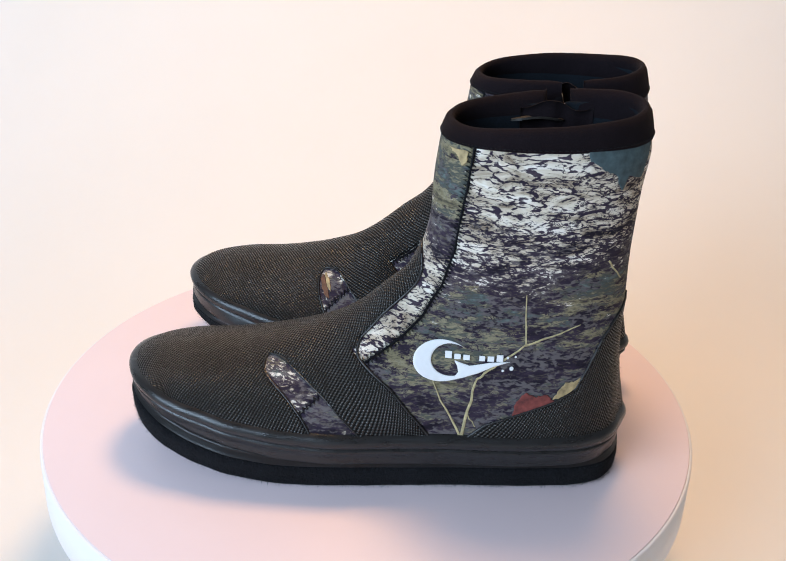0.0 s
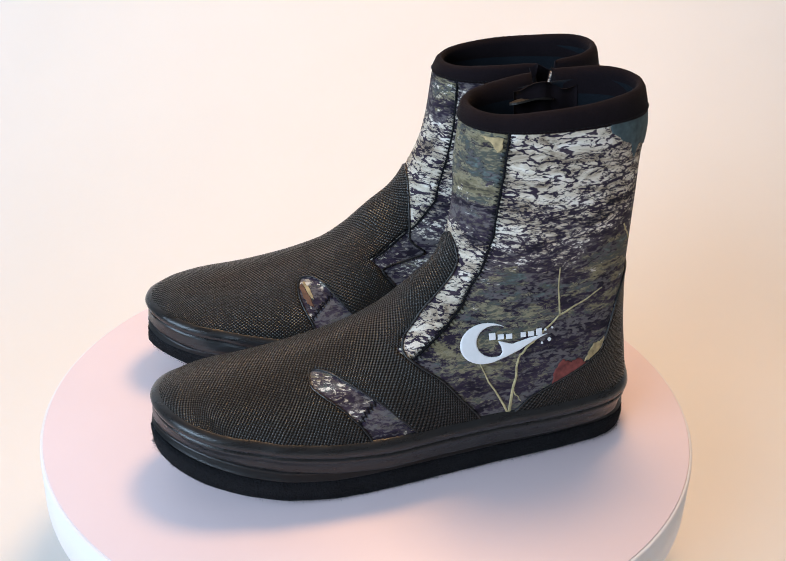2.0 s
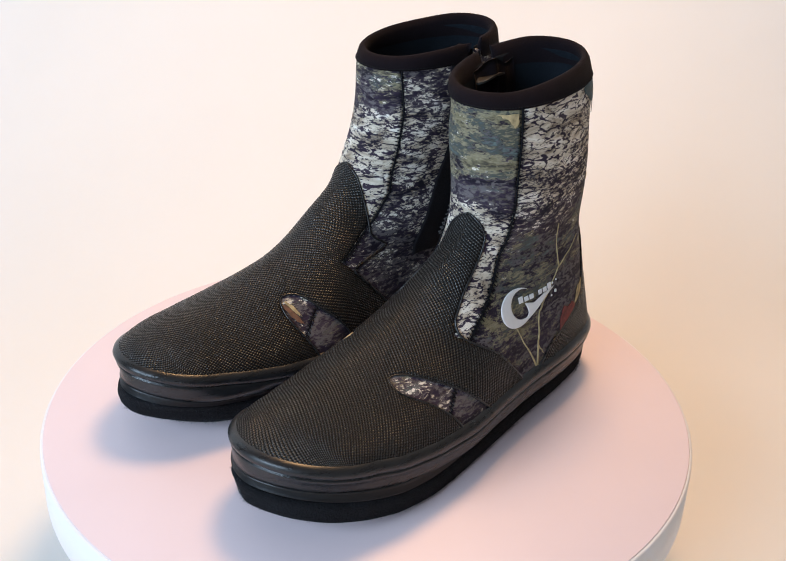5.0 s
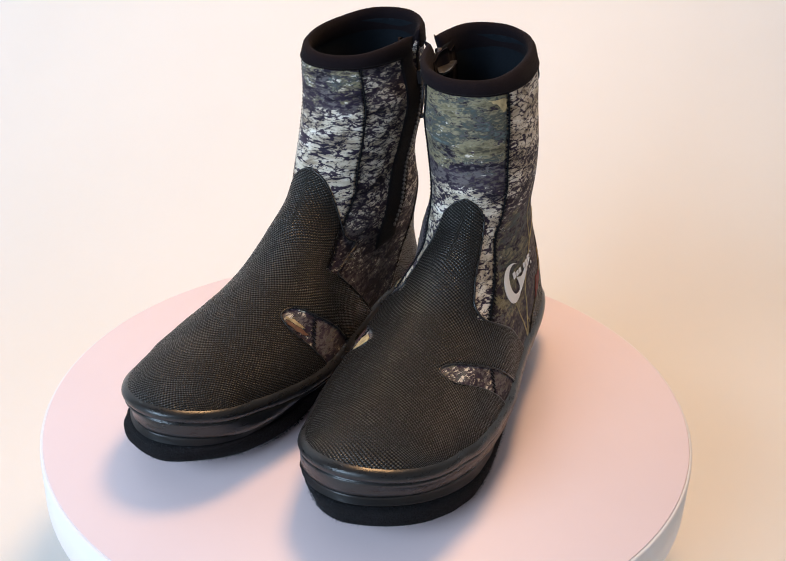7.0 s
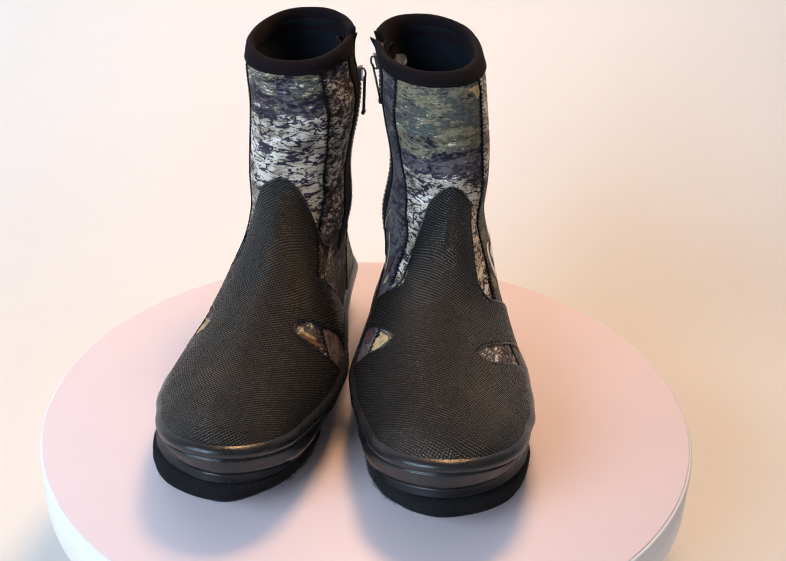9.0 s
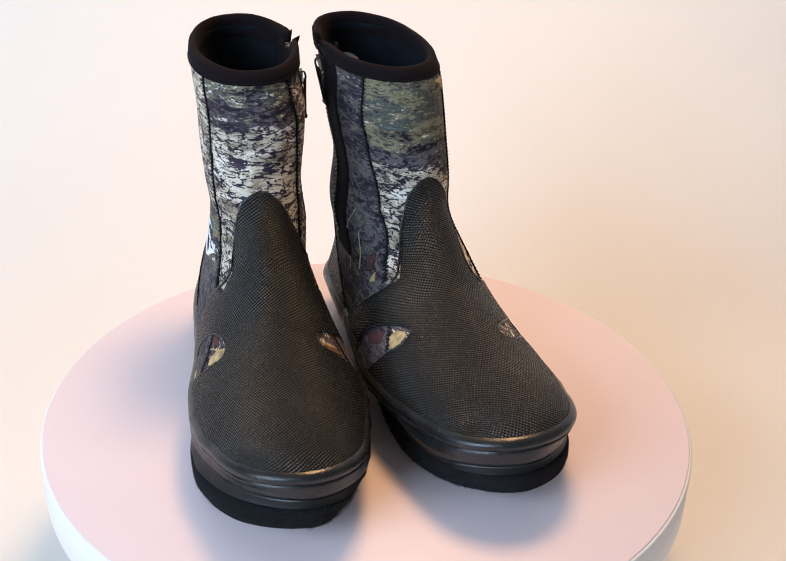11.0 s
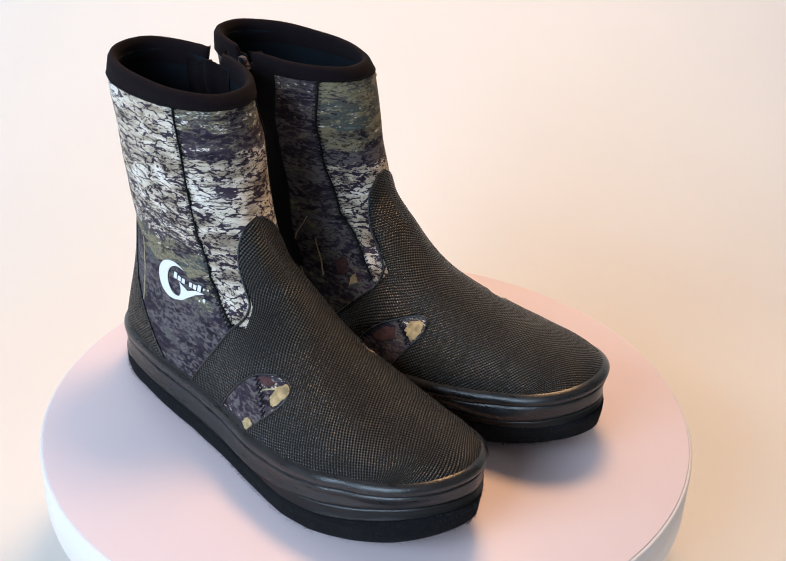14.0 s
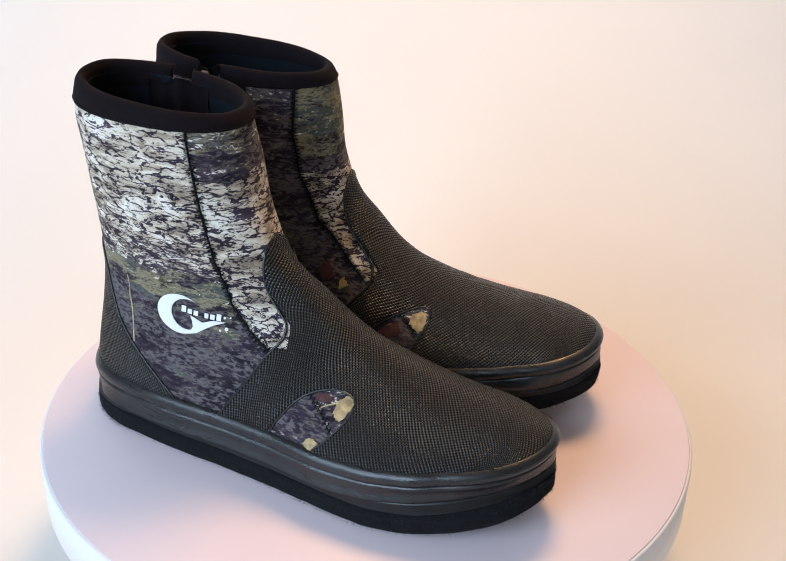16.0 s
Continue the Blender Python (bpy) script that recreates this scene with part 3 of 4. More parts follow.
def place(name, verts, faces, mat, parent, flip, label="", uv=None, smoothed=True):
    """Links a part drawn in units; flip mirrors it for the other foot."""
    v = worn(np.array(verts, float), FORM_R if flip else FORM_L) * S
    if flip:
        v[:, 1] *= -1
        faces = [tuple(f)[::-1] for f in faces]
    return solid(name, v, faces, mat, parent, label, smoothed, uv)


def stitches(path, side, width, pitch, lean=0.0):
    """Zigzag thread over a seam given as (x, z) points of one side."""
    q = np.array(path, float)
    s = np.concatenate([[0], np.cumsum(np.hypot(*np.diff(q, axis=0).T))])
    n = int(s[-1] / pitch)
    d = np.linspace(0, s[-1], 2 * n + 1)
    x, z = np.interp(d, s, q[:, 0]), np.interp(d, s, q[:, 1])
    tx, tz = np.gradient(x), np.gradient(z)
    ln = np.hypot(tx, tz)
    w = width * np.where(np.arange(len(d)) % 2, 1, -1)
    p = side_point(x - tz / ln * w, z + tx / ln * w, side)
    p, nrm = settle(p, 1)
    return tube(p + 0.0006 * nrm, 0.00045, 4)


def edge_ring(offset, count=220):
    """The sole's outline, offset outwards, as points round it."""
    x = 0.1405 - 0.1405 * np.cos(np.linspace(0, np.pi, 400))
    m, w = outline(x)
    loop = np.concatenate([np.stack([x, m + w], 1), np.stack([x, m - w], 1)[::-1][1:-1]])
    s = np.concatenate([[0], np.cumsum(np.linalg.norm(np.diff(np.vstack([loop, loop[:1]]), axis=0), axis=1))])
    d = np.linspace(0, s[-1], count, endpoint=False)
    r = np.stack([np.interp(d, s, np.append(loop[:, k], loop[0, k])) for k in (0, 1)], 1)
    for _ in range(3):
        r = 0.5 * r + 0.25 * (np.roll(r, 1, 0) + np.roll(r, -1, 0))
    t = np.roll(r, -1, 0) - np.roll(r, 1, 0)
    nrm = np.stack([-t[:, 1], t[:, 0]], 1) / np.linalg.norm(t, axis=1, keepdims=True)
    return r + offset * nrm, nrm


def skin_out(base, nrm, z):
    """How far out from the sole's outline the upper's skin lies at height z over the sole."""
    lo, hi = np.full(len(base), -0.03), np.full(len(base), 0.03)
    for _ in range(30):
        m = (lo + hi) / 2
        q = base + nrm * m[:, None]
        into = form(np.concatenate([q, (z + spring(q[:, 0]))[:, None]], 1)) < 1
        lo, hi = np.where(into, m, lo), np.where(into, hi, m)
    for _ in range(4):
        lo = 0.5 * lo + 0.25 * (np.roll(lo, 1) + np.roll(lo, -1))
    return lo


def band(profile, ripple=0.0, seed=0, count=260, hug=False):
    """A moulding swept round the sole: (offset, z) rows; rises with the toe spring."""
    rng = np.random.default_rng(seed)
    base, nrm = edge_ring(0.0, count)
    wave = np.cumsum(rng.normal(size=(len(profile), count)), 1)
    wave -= np.linspace(0, 1, count) * wave[:, -1:]
    wave /= np.abs(wave).max() + 1e-9
    verts, faces = [], []
    for k, (off, z) in enumerate(profile):
        o = off + ripple * wave[k]
        if hug and z >= 0.0265:
            o = skin_out(base, nrm, max(z, 0.033)) + off + ripple * wave[k]
        elif hug and 0 < k:
            o = np.maximum(o, skin_out(base, nrm, 0.034) - 0.0004 - 0.25 * max(0.0255 - z, 0) + ripple * wave[k])
        p = base + nrm * o[:, None]
        verts += [(a, b, z + spring(a) + (ripple * 0.8 * wave[k - 1][i] if 0 < k < len(profile) - 1 else 0)) for i, (a, b) in enumerate(p)]
    for k in range(len(profile) - 1):
        for i in range(count):
            a, b = k * count + i, k * count + (i + 1) % count
            faces.append((a, a + count, b + count, b))
    return verts, faces


def capped(verts, faces, count):
    n = len(verts) // count
    return verts, faces + [tuple(range(count)), tuple(range((n - 1) * count, n * count))[::-1]]


def collar_ring(z, offset, angles):
    """Points round the shaft at height z, offset from its skin."""
    f, b = smooth(z, SHAFT_Z, SHAFT_FRONT), smooth(z, SHAFT_Z, SHAFT_BACK)
    c, h = smooth(z, SHAFT_Z, SHAFT_MID), smooth(z, SHAFT_Z, SHAFT_HALF)
    e = 2 / 2.25
    ca, sa = np.cos(angles), np.sin(angles)
    x = (f + b) / 2 + ((f - b) / 2 + offset) * np.sign(ca) * np.abs(ca) ** e
    y = c + (h + offset) * np.sign(sa) * np.abs(sa) ** e
    return np.stack([x, y, np.full_like(x, z)], 1)


POINTS, TRIS = skin()


RIDGE_X = np.concatenate([np.linspace(0.281, 0.150, 90), [0.139, 0.130, 0.124, 0.121, 0.119, 0.118, 0.117]])
RIDGE_Z = np.concatenate([np.interp(RIDGE_X[:90], TOP_X, TOP_Z) - 0.030 * np.clip((RIDGE_X[:90] - 0.262) / 0.019, 0, 1) ** 2, [0.103, 0.110, 0.117, 0.123, 0.129, 0.135, 0.142]])
RIDGE_X, RIDGE_Z = [np.interp(np.concatenate([np.linspace(0, 89, 160), np.linspace(89.05, 96, 140)]), np.arange(97), r) for r in (RIDGE_X, RIDGE_Z)]
RIDGE_S = np.concatenate([[0], np.cumsum(np.hypot(np.diff(RIDGE_X), np.diff(RIDGE_Z)))])


def knit_uv(v):
    """Lengths along the foot's ridge and round the foot from it, for the pressed weave."""
    q = np.array(v)
    d = np.hypot(q[:, 0, None] - RIDGE_X, q[:, 2, None] - RIDGE_Z)
    w = np.exp(-((d - d.min(1, keepdims=True)) / 0.0025))
    along = (w * RIDGE_S).sum(1) / w.sum(1)
    y = q[:, 1] + 0.002
    fall = np.clip(d.min(1) - 0.003, 0, None)
    return np.stack([along * S, np.sign(y) * (np.abs(y) ** 1.35 + fall ** 1.35) ** (1 / 1.35) * S], 1)


def heel_uv(v):
    q = np.array(v)
    return np.stack([np.arctan2(q[:, 1], 0.05 - q[:, 0]) * 0.048 * S, q[:, 2] * S], 1)


def make_boot(at, flip, label, outer, front, inner, open_z, seed):
    boot = new("boot")
    boot.matrix_world = at
    tagged(boot, label, "boot", "pair of boots")
    p, t = POINTS, TRIS
    g = LINES_R if flip else LINES_L
    brim = 0.2015 - 0.0052 * np.clip((p[:, 0] - 0.055) / 0.055, -1, 1)
    shell, st = cut(p, t, brim - p[:, 2])
    shell, st = cut(shell, st, -notch_field(shell, open_z))
    seam = shell[:, 0] - two_sided(shell, g["seam"])
    # neoprene panels
    fp, ft = cut(shell, st, seam)
    fp, ft = cut(fp, ft, fp[:, 2] - spring(fp[:, 0]) - 0.0335)
    place("front_panel", *thick(fp, ft, 0.0, -0.0035), front, boot, flip, "bark camouflage neoprene front")
    bp, bt = cut(shell, st, -seam)
    bp, bt = cut(bp, bt, bp[:, 2] - spring(bp[:, 0]) - 0.0330)
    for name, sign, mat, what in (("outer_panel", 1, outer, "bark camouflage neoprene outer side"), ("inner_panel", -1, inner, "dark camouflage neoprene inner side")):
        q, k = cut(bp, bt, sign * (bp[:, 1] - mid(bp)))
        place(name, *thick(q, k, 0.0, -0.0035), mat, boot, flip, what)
    # lining: the same skin, sunk
    lp, lt = cut(p, t, brim + 0.0015 - p[:, 2])
    lp, lt = cut(lp, lt, -notch_field(lp, open_z))
    lp, lt = cut(lp, lt, lp[:, 2] - spring(lp[:, 0]) - 0.0330)
    place("lining", *thick(lp, lt, -0.0038, -0.0046), M_LINING, boot, flip, "dark navy cloth lining")
    # pressed rubber over the forefoot, with a window on each side
    vp, vt = cut(p, t, vamp_field(p, g))
    vp, vt = cut(vp, vt, vp[:, 2] - spring(vp[:, 0]) - 0.0335)
    for side in (1, -1):
        vp, vt = cut(vp, vt, -hole_field(vp, side, g))
    v, f = thick(vp, vt, 0.0011, -0.0004)
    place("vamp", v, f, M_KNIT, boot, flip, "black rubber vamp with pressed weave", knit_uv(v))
    for side in (1, -1):
        q, k = cut(p, t, hole_field(p, side, g) + 0.002)
        q, k = cut(q, k, q[:, 2] - spring(q[:, 0]) - 0.0330)
        (ax, az), (bx, bz) = g["patch_seam"][side]
        for sign, mat, what in ((1, M_PATCH, "camouflage window in the rubber"), (-1, M_PATCH_LOW, "dark camouflage below the window's seam")):
            over = ((q[:, 2] - az) * (bx - ax) - (q[:, 0] - ax) * (bz - az)) * (1 if bx > ax else -1)
            q2, k2 = cut(q, k, sign * over)
            place("side_patch", *thick(q2, k2, 0.0003, -0.0004), mat, boot, flip, what)
    hp, ht = cut(p, t, in_polygon(p[:, 0], p[:, 2], g["heel"]))
    hp, ht = cut(hp, ht, hp[:, 2] - spring(hp[:, 0]) - 0.0335)
    v, f = thick(hp, ht, 0.0011, -0.0004)
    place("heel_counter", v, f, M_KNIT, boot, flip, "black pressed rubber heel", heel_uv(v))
    for side in (1, -1):
        z = np.linspace(0.034, 0.0770, 40)
        x = np.interp(z, *g["rear"][side])
        zt = np.linspace(0.0825, 0.1349, 60)
        half = np.interp(zt, *g["tongue"])
        up = np.stack([np.full(60, 0.125), -0.002 + side * half, zt], 1)
        for _ in range(25):
            up[:, 0] -= (form(up) - 1) * 0.02
        line = np.concatenate([side_point(x, z, side), up])
        for _ in range(4):
            line[1:-1] = 0.5 * line[1:-1] + 0.25 * (line[2:] + line[:-2])
        ln, nn = settle(line, 2)
        place("edge_piping", *tube(ln + 0.0006 * nn, 0.00075, 5), M_RUBBER, boot, flip)
        hole = [(x0, z0) for x0, z0 in g["patch"][side] if z0 > 0.034]
        k = max(range(len(hole)), key=lambda i: math.dist(hole[i], hole[i - 1]))
        hole = hole[k:] + hole[:k]
        ln, nn = settle(side_point([q[0] for q in hole], [q[1] for q in hole], side), 2)
        place("edge_piping", *tube(ln + 0.0006 * nn, 0.0007, 5), M_RUBBER, boot, flip)
        (ax, az), (bx, bz) = g["patch_seam"][side]
        place("patch_stitching", *stitches([(ax, az), ((ax + bx) / 2 + 0.0006, (az + bz) / 2 + 0.0006), (bx, bz)], side, 0.0014, 0.0022), M_THREAD, boot, flip)
    hz = [(x0, z0) for x0, z0 in g["heel"] if 0.034 < z0 < 0.112 and x0 > 0.002]
    for side in (1, -1):
        q = np.array(hz)
        s = np.linspace(0, len(q) - 1, 50)
        ln, nn = settle(side_point(np.interp(s, np.arange(len(q)), q[:, 0]), np.interp(s, np.arange(len(q)), q[:, 1]), side), 2)
        place("edge_piping", *tube(ln + 0.0006 * nn, 0.0007, 5), M_RUBBER, boot, flip)
    # sole: felt, midsole, foxing
    n = 260
    place("felt_sole", *capped(*band([(-0.004, 0.0003), (0.0004, 0.0002), (0.0022, 0.0011), (0.0032, 0.0033), (0.0036, 0.0060), (0.0038, 0.0088), (0.0036, 0.0112), (0.0030, 0.0126), (0.0016, 0.0134), (-0.004, 0.0136)], 0.0009, seed, n), n), M_FELT, boot, flip, "thick black felt sole")
    place("midsole", *capped(*band([(-0.006, 0.0126), (0.0014, 0.0129), (0.0030, 0.0139), (0.0012, 0.0148), (0.0032, 0.0158), (0.0010, 0.0170), (0.0028, 0.0180), (0.0014, 0.0188), (-0.006, 0.0198)], 0.0006, seed + 1, n), n), M_MIDSOLE, boot, flip, "wrinkled black rubber midsole")
    place("foxing", *capped(*band([(-0.006, 0.0184), (0.0014, 0.0186), (0.0024, 0.0194), (0.0027, 0.0215), (0.0026, 0.0245), (0.0020, 0.0274), (0.0018, 0.0286), (0.0006, 0.0291), (0.0020, 0.0296), (0.0030, 0.0310), (0.0034, 0.0330), (0.0031, 0.0352), (0.0020, 0.0372), (-0.0006, 0.0386), (-0.010, 0.0388)], 0.00015, seed + 2, n, True), n), M_RUBBER, boot, flip, "smooth black rubber foxing strip")
    rng = np.random.default_rng(seed + 7)
    ring, rn = edge_ring(0.0034, 9000)
    fv, ff = [], []
    for (rx, ry), (nx, ny) in zip(ring, rn):
        z = rng.uniform(0.0006, 0.0130) + float(spring(rx))
        ln = rng.uniform(0.0003, 0.0007)
        dx, dy, dz = nx + rng.normal() * 0.8, ny + rng.normal() * 0.8, rng.normal() * 0.7
        k = len(fv)
        fv += [(rx - nx * 0.0008, ry - ny * 0.0008, z), (rx - nx * 0.0008 + 0.0003 * ny, ry - ny * 0.0004 - 0.0003 * nx, z + 0.0001), (rx + dx * ln, ry + dy * ln, max(z + dz * ln, 0.0003))]
        ff.append((k, k + 1, k + 2))
    tagged(place("felt_fuzz", fv, ff, M_FUZZ, boot, flip), kind="stuff")
    # seams
    for side in (1, -1):
        z = np.linspace(0.197, g["seam"][side][0][1], 60)
        x = np.interp(z, *g["seam"][side])
        place("seam_stitching", *stitches(list(zip(x, z)), side, 0.0022, 0.0024), M_THREAD, boot, flip)
        edge = side_point(x, z, side)
        ep, en = settle(edge, 1)
        place("seam", *tube(ep + 0.0001 * en, 0.0006, 5), M_THREAD, boot, flip)
    # collar binding, open over the zip
    zx = ZIP_TOP[0]
    cx = 0.056
    start = math.acos((zx + 0.0062 - cx) / 0.0555)
    stop = math.acos((zx - 0.0062 - cx) / 0.0555)
    ang = -start + (2 * math.pi + start - stop) * (0.5 - 0.5 * np.cos(np.linspace(0, math.pi, 190)))
    rows = [(0.1975, 0.0001), (0.1981, 0.0008), (0.2000, 0.0011), (0.204, 0.0010), (0.2090, 0.0006), (0.2112, -0.0006), (0.2118, -0.0018), (0.2110, -0.0034), (0.207, -0.0046), (0.199, -0.0050), (0.1965, -0.0044)]
    m, verts, faces = len(ang), [], []
    u = np.linspace(0, 1, m)
    dz = 0.0045 * np.exp(-u / 0.035) + 0.0045 * np.exp(-(1 - u) / 0.04) - 0.0027 - 0.0052 * np.cos(ang)
    dy = -0.0046 * np.exp(-u / 0.03) - 0.0025 * np.exp(-(1 - u) / 0.05)
    arc = 0.05 * np.minimum(ang - ang[0], ang[-1] - ang)
    full = np.sqrt(np.clip(1 - (1 - np.minimum(arc / 0.007, 1)) ** 2, 0, 1))
    sag = 0.0003 * np.sin(ang * 3 + seed) + 0.00012 * np.sin(ang * 7 + 2 * seed)
    for z, o in rows:
        zr = 0.2035 + (z - 0.2035) * (0.6 + 0.4 * full)
        r = collar_ring(zr, -0.0018 + (o + 0.0018) * (0.25 + 0.75 * full), ang)
        lift = np.clip((z - 0.192) / 0.02, 0, 1)
        r[:, 2] += sag * lift
        r[:, 2] += dz * lift
        r[:, 1] += dy * lift
        verts += list(r)
    for j in range(len(rows) - 1):
        for k in range(m - 1):
            a = j * m + k
            faces.append((a, a + 1, a + m + 1, a + m))
    faces += [tuple(j * m for j in range(len(rows))), tuple(j * m + m - 1 for j in range(len(rows)))[::-1]]
    dashes = []
    for a in np.arange(-start + 0.2, 2 * math.pi - stop - 0.2, 0.045):
        r = collar_ring(0.1997, 0.0012, np.array([a, a + 0.014, a + 0.028]))
        low = (0.1997 - 0.192) / 0.02
        r[:, 2] += low * np.interp(a, ang, dz)
        dashes.append(tube(r, 0.00033, 4))
    place("binding_stitching", *joined(dashes), M_THREAD, boot, flip)
    place("collar_binding", verts, faces, M_BIND, boot, flip, "soft black cloth binding round the opening")
    # zip: tape, teeth, slider, pull
    p2 = p
    zl = zip_line(p2[:, 2])
    x, y, z = p2.T
    tape = np.minimum.reduce([x - zl + 0.0070, zl + 0.0190 - x, z - 0.0700, brim + 0.0 * z - z, mid(p2) - 0.004 - y])
    q, k = cut(p2, t, tape)
    q, k = cut(q, k, -notch_field(q, open_z))
    tp = place("zipper", *thick(q, k, 0.0009, -0.0004), M_TAPE, boot, flip, "black zip running down the inner side")
    pieces = []
    zs = np.arange(0.0800, open_z - 0.002, 0.0015)
    q = side_point(zip_line(zs) - 0.0005, zs, -1)
    q, nrm = settle(q, 1)
    for i, (a, b) in enumerate(zip(q, nrm)):
        off = np.array([0.0008 if i % 2 else -0.0008, 0, 0])
        c = a + 0.0013 * b + off
        pieces.append(tube([c - np.array([0.0011, 0, 0]), c + np.array([0.0011, 0, 0])], 0.0006, 5))
    place("teeth", *joined(pieces), M_TEETH, tp, flip, "grey moulded zip teeth")
    q, nrm = settle(side_point([float(zip_line(open_z))], [open_z], -1), 1)
    c, b = q[0] + 0.0022 * nrm[0], nrm[0]
    body = [(c + np.array([dx, 0, dz2]) + b * dn) for dx, dz2, dn in itertools.product((-0.0032, 0.0032), (-0.0045, 0.0045), (-0.0014, 0.0014))]
    place("slider", body, [(0, 1, 3, 2), (4, 6, 7, 5), (0, 4, 5, 1), (2, 3, 7, 6), (0, 2, 6, 4), (1, 5, 7, 3)], M_ZIP, tp, flip, "dark metal slider", smoothed=False)
    ring = [c + b * (0.0018 + 0.002 * math.sin(a)) + np.array([0, 0, -0.001 + 0.004 * math.cos(a)]) for a in np.linspace(0, 2 * math.pi, 12, endpoint=False)]
    place("slider_ring", *tube(ring, 0.0007, 5, True), M_ZIP, tp, flip)
    w = np.array([0.0022, 0, 0])
    d0, d1 = c + b * 0.0032 + np.array([0, 0, -0.003]), c + b * 0.0030 + np.array([0, 0, -0.0265])
    pull = joined([tube([d0 - w, d1 - w], 0.0007, 6), tube([d0 + w, d1 + w], 0.0007, 6), tube([d0 - w, d0 + w], 0.0008, 6),
                   tube([d1 - w * 1.3, d1 + w * 1.3], 0.0015, 6)])
    place("pull", *pull, M_ZIP, tp, flip, "dark metal zip pull")
    # gusset behind the open zip
    gz, gu = np.meshgrid(np.linspace(0.160, 0.2030, 14), np.linspace(-1, 1, 18), indexing="ij")
    zc = zip_line(gz)
    gx = zc + gu * 0.020
    gp = side_point(np.clip(gx, 0.006, 0.105).ravel(), gz.ravel(), -1)
    gp, gn = settle(gp, 1)
    g1 = np.cos(gu.ravel() * math.pi / 2) ** 2
    deep = 0.0041 + 0.0040 * g1 * np.clip((gz.ravel() - 0.165) / 0.03, 0, 1) + 0.0012 * g1 * np.sin(gu.ravel() * 9)
    gp[:, 2] += 0.003 * np.sin(gu.ravel() * 4 + 1) * np.clip((gz.ravel() - 0.185) / 0.02, 0, 1)
    gp = gp - deep[:, None] * gn
    k = np.arange(14 * 18).reshape(14, 18)
    q = [(k[i, j], k[i, j + 1], k[i + 1, j + 1], k[i + 1, j]) for i in range(13) for j in range(17)]
    back = gp - 0.0012 * gn
    n0 = len(gp)
    rim = [k[0, j] for j in range(18)] + [k[i, 17] for i in range(1, 14)] + [k[13, j] for j in range(16, -1, -1)] + [k[i, 0] for i in range(12, 0, -1)]
    faces = q + [tuple(i + n0 for i in f[::-1]) for f in q] + [(a, c, c + n0, a + n0) for a, c in zip(rim, rim[1:] + rim[:1])]
    place("zip_gusset", np.concatenate([gp, back]), faces, M_BIND, boot, flip, "dark cloth gusset behind the zip")
    # a flat tab left inside the opening
    if not flip:
        y0 = side_point([float(zip_line(0.19))], [0.190], -1)[0][1]
        zx = float(zip_line(0.195))
        tab = rounded([(zx - 0.004, y0 + 0.003), (zx + 0.018, y0 + 0.006), (zx + 0.027, y0 + 0.011), (zx + 0.020, y0 + 0.017), (zx - 0.002, y0 + 0.015)], 2)
        n0 = len(tab)
        tv = [(a, c, 0.1935 + h + 0.25 * (c - y0) + 0.0012 * math.sin((a - zx) * 160)) for h in (0.0, 0.0012) for a, c in tab]
        tf = [tuple(range(n0))[::-1], tuple(range(n0, 2 * n0))] + [(k, (k + 1) % n0, (k + 1) % n0 + n0, k + n0) for k in range(n0)]
        place("tab", tv, tf, M_LOOP, boot, flip, "brownish plastic tab inside the opening", smoothed=False)
    return boot


def crescent(cx, cz, kx, kz, tail, way):
    """The white mark's outline in x and z; way: the direction in which it opens."""
    pts = [(0.0148 * math.cos(radians(a)), 0.0128 * math.sin(radians(a))) for a in np.linspace(42, 285, 34)]
    pts += [(0.011, -0.0100), (0.018 * tail, -0.0066), (0.025 * tail, -0.0022), (0.0335 * tail, 0.0014), (0.024 * tail, 0.0006), (0.014, -0.0022), (0.0060, 0.0008), (0.0078, -0.0030), (0.0085, -0.0066)]
    pts += [(0.0046 + 0.0102 * math.cos(radians(a)), 0.0008 + 0.0100 * math.sin(radians(a))) for a in np.linspace(285, 56, 26)]
    return [(cx + way * kx * x, cz + kz * z) for x, z in pts]


def bar(ax, az, bx, bz, w0, w1=None):
    w1 = w0 if w1 is None else w1
    d = math.hypot(bx - ax, bz - az)
    nx, nz = -(bz - az) / d, (bx - ax) / d
    return [(ax + nx * w0, az + nz * w0), (bx + nx * w1, bz + nz * w1), (bx - nx * w1, bz - nz * w1), (ax - nx * w0, az - nz * w0)]


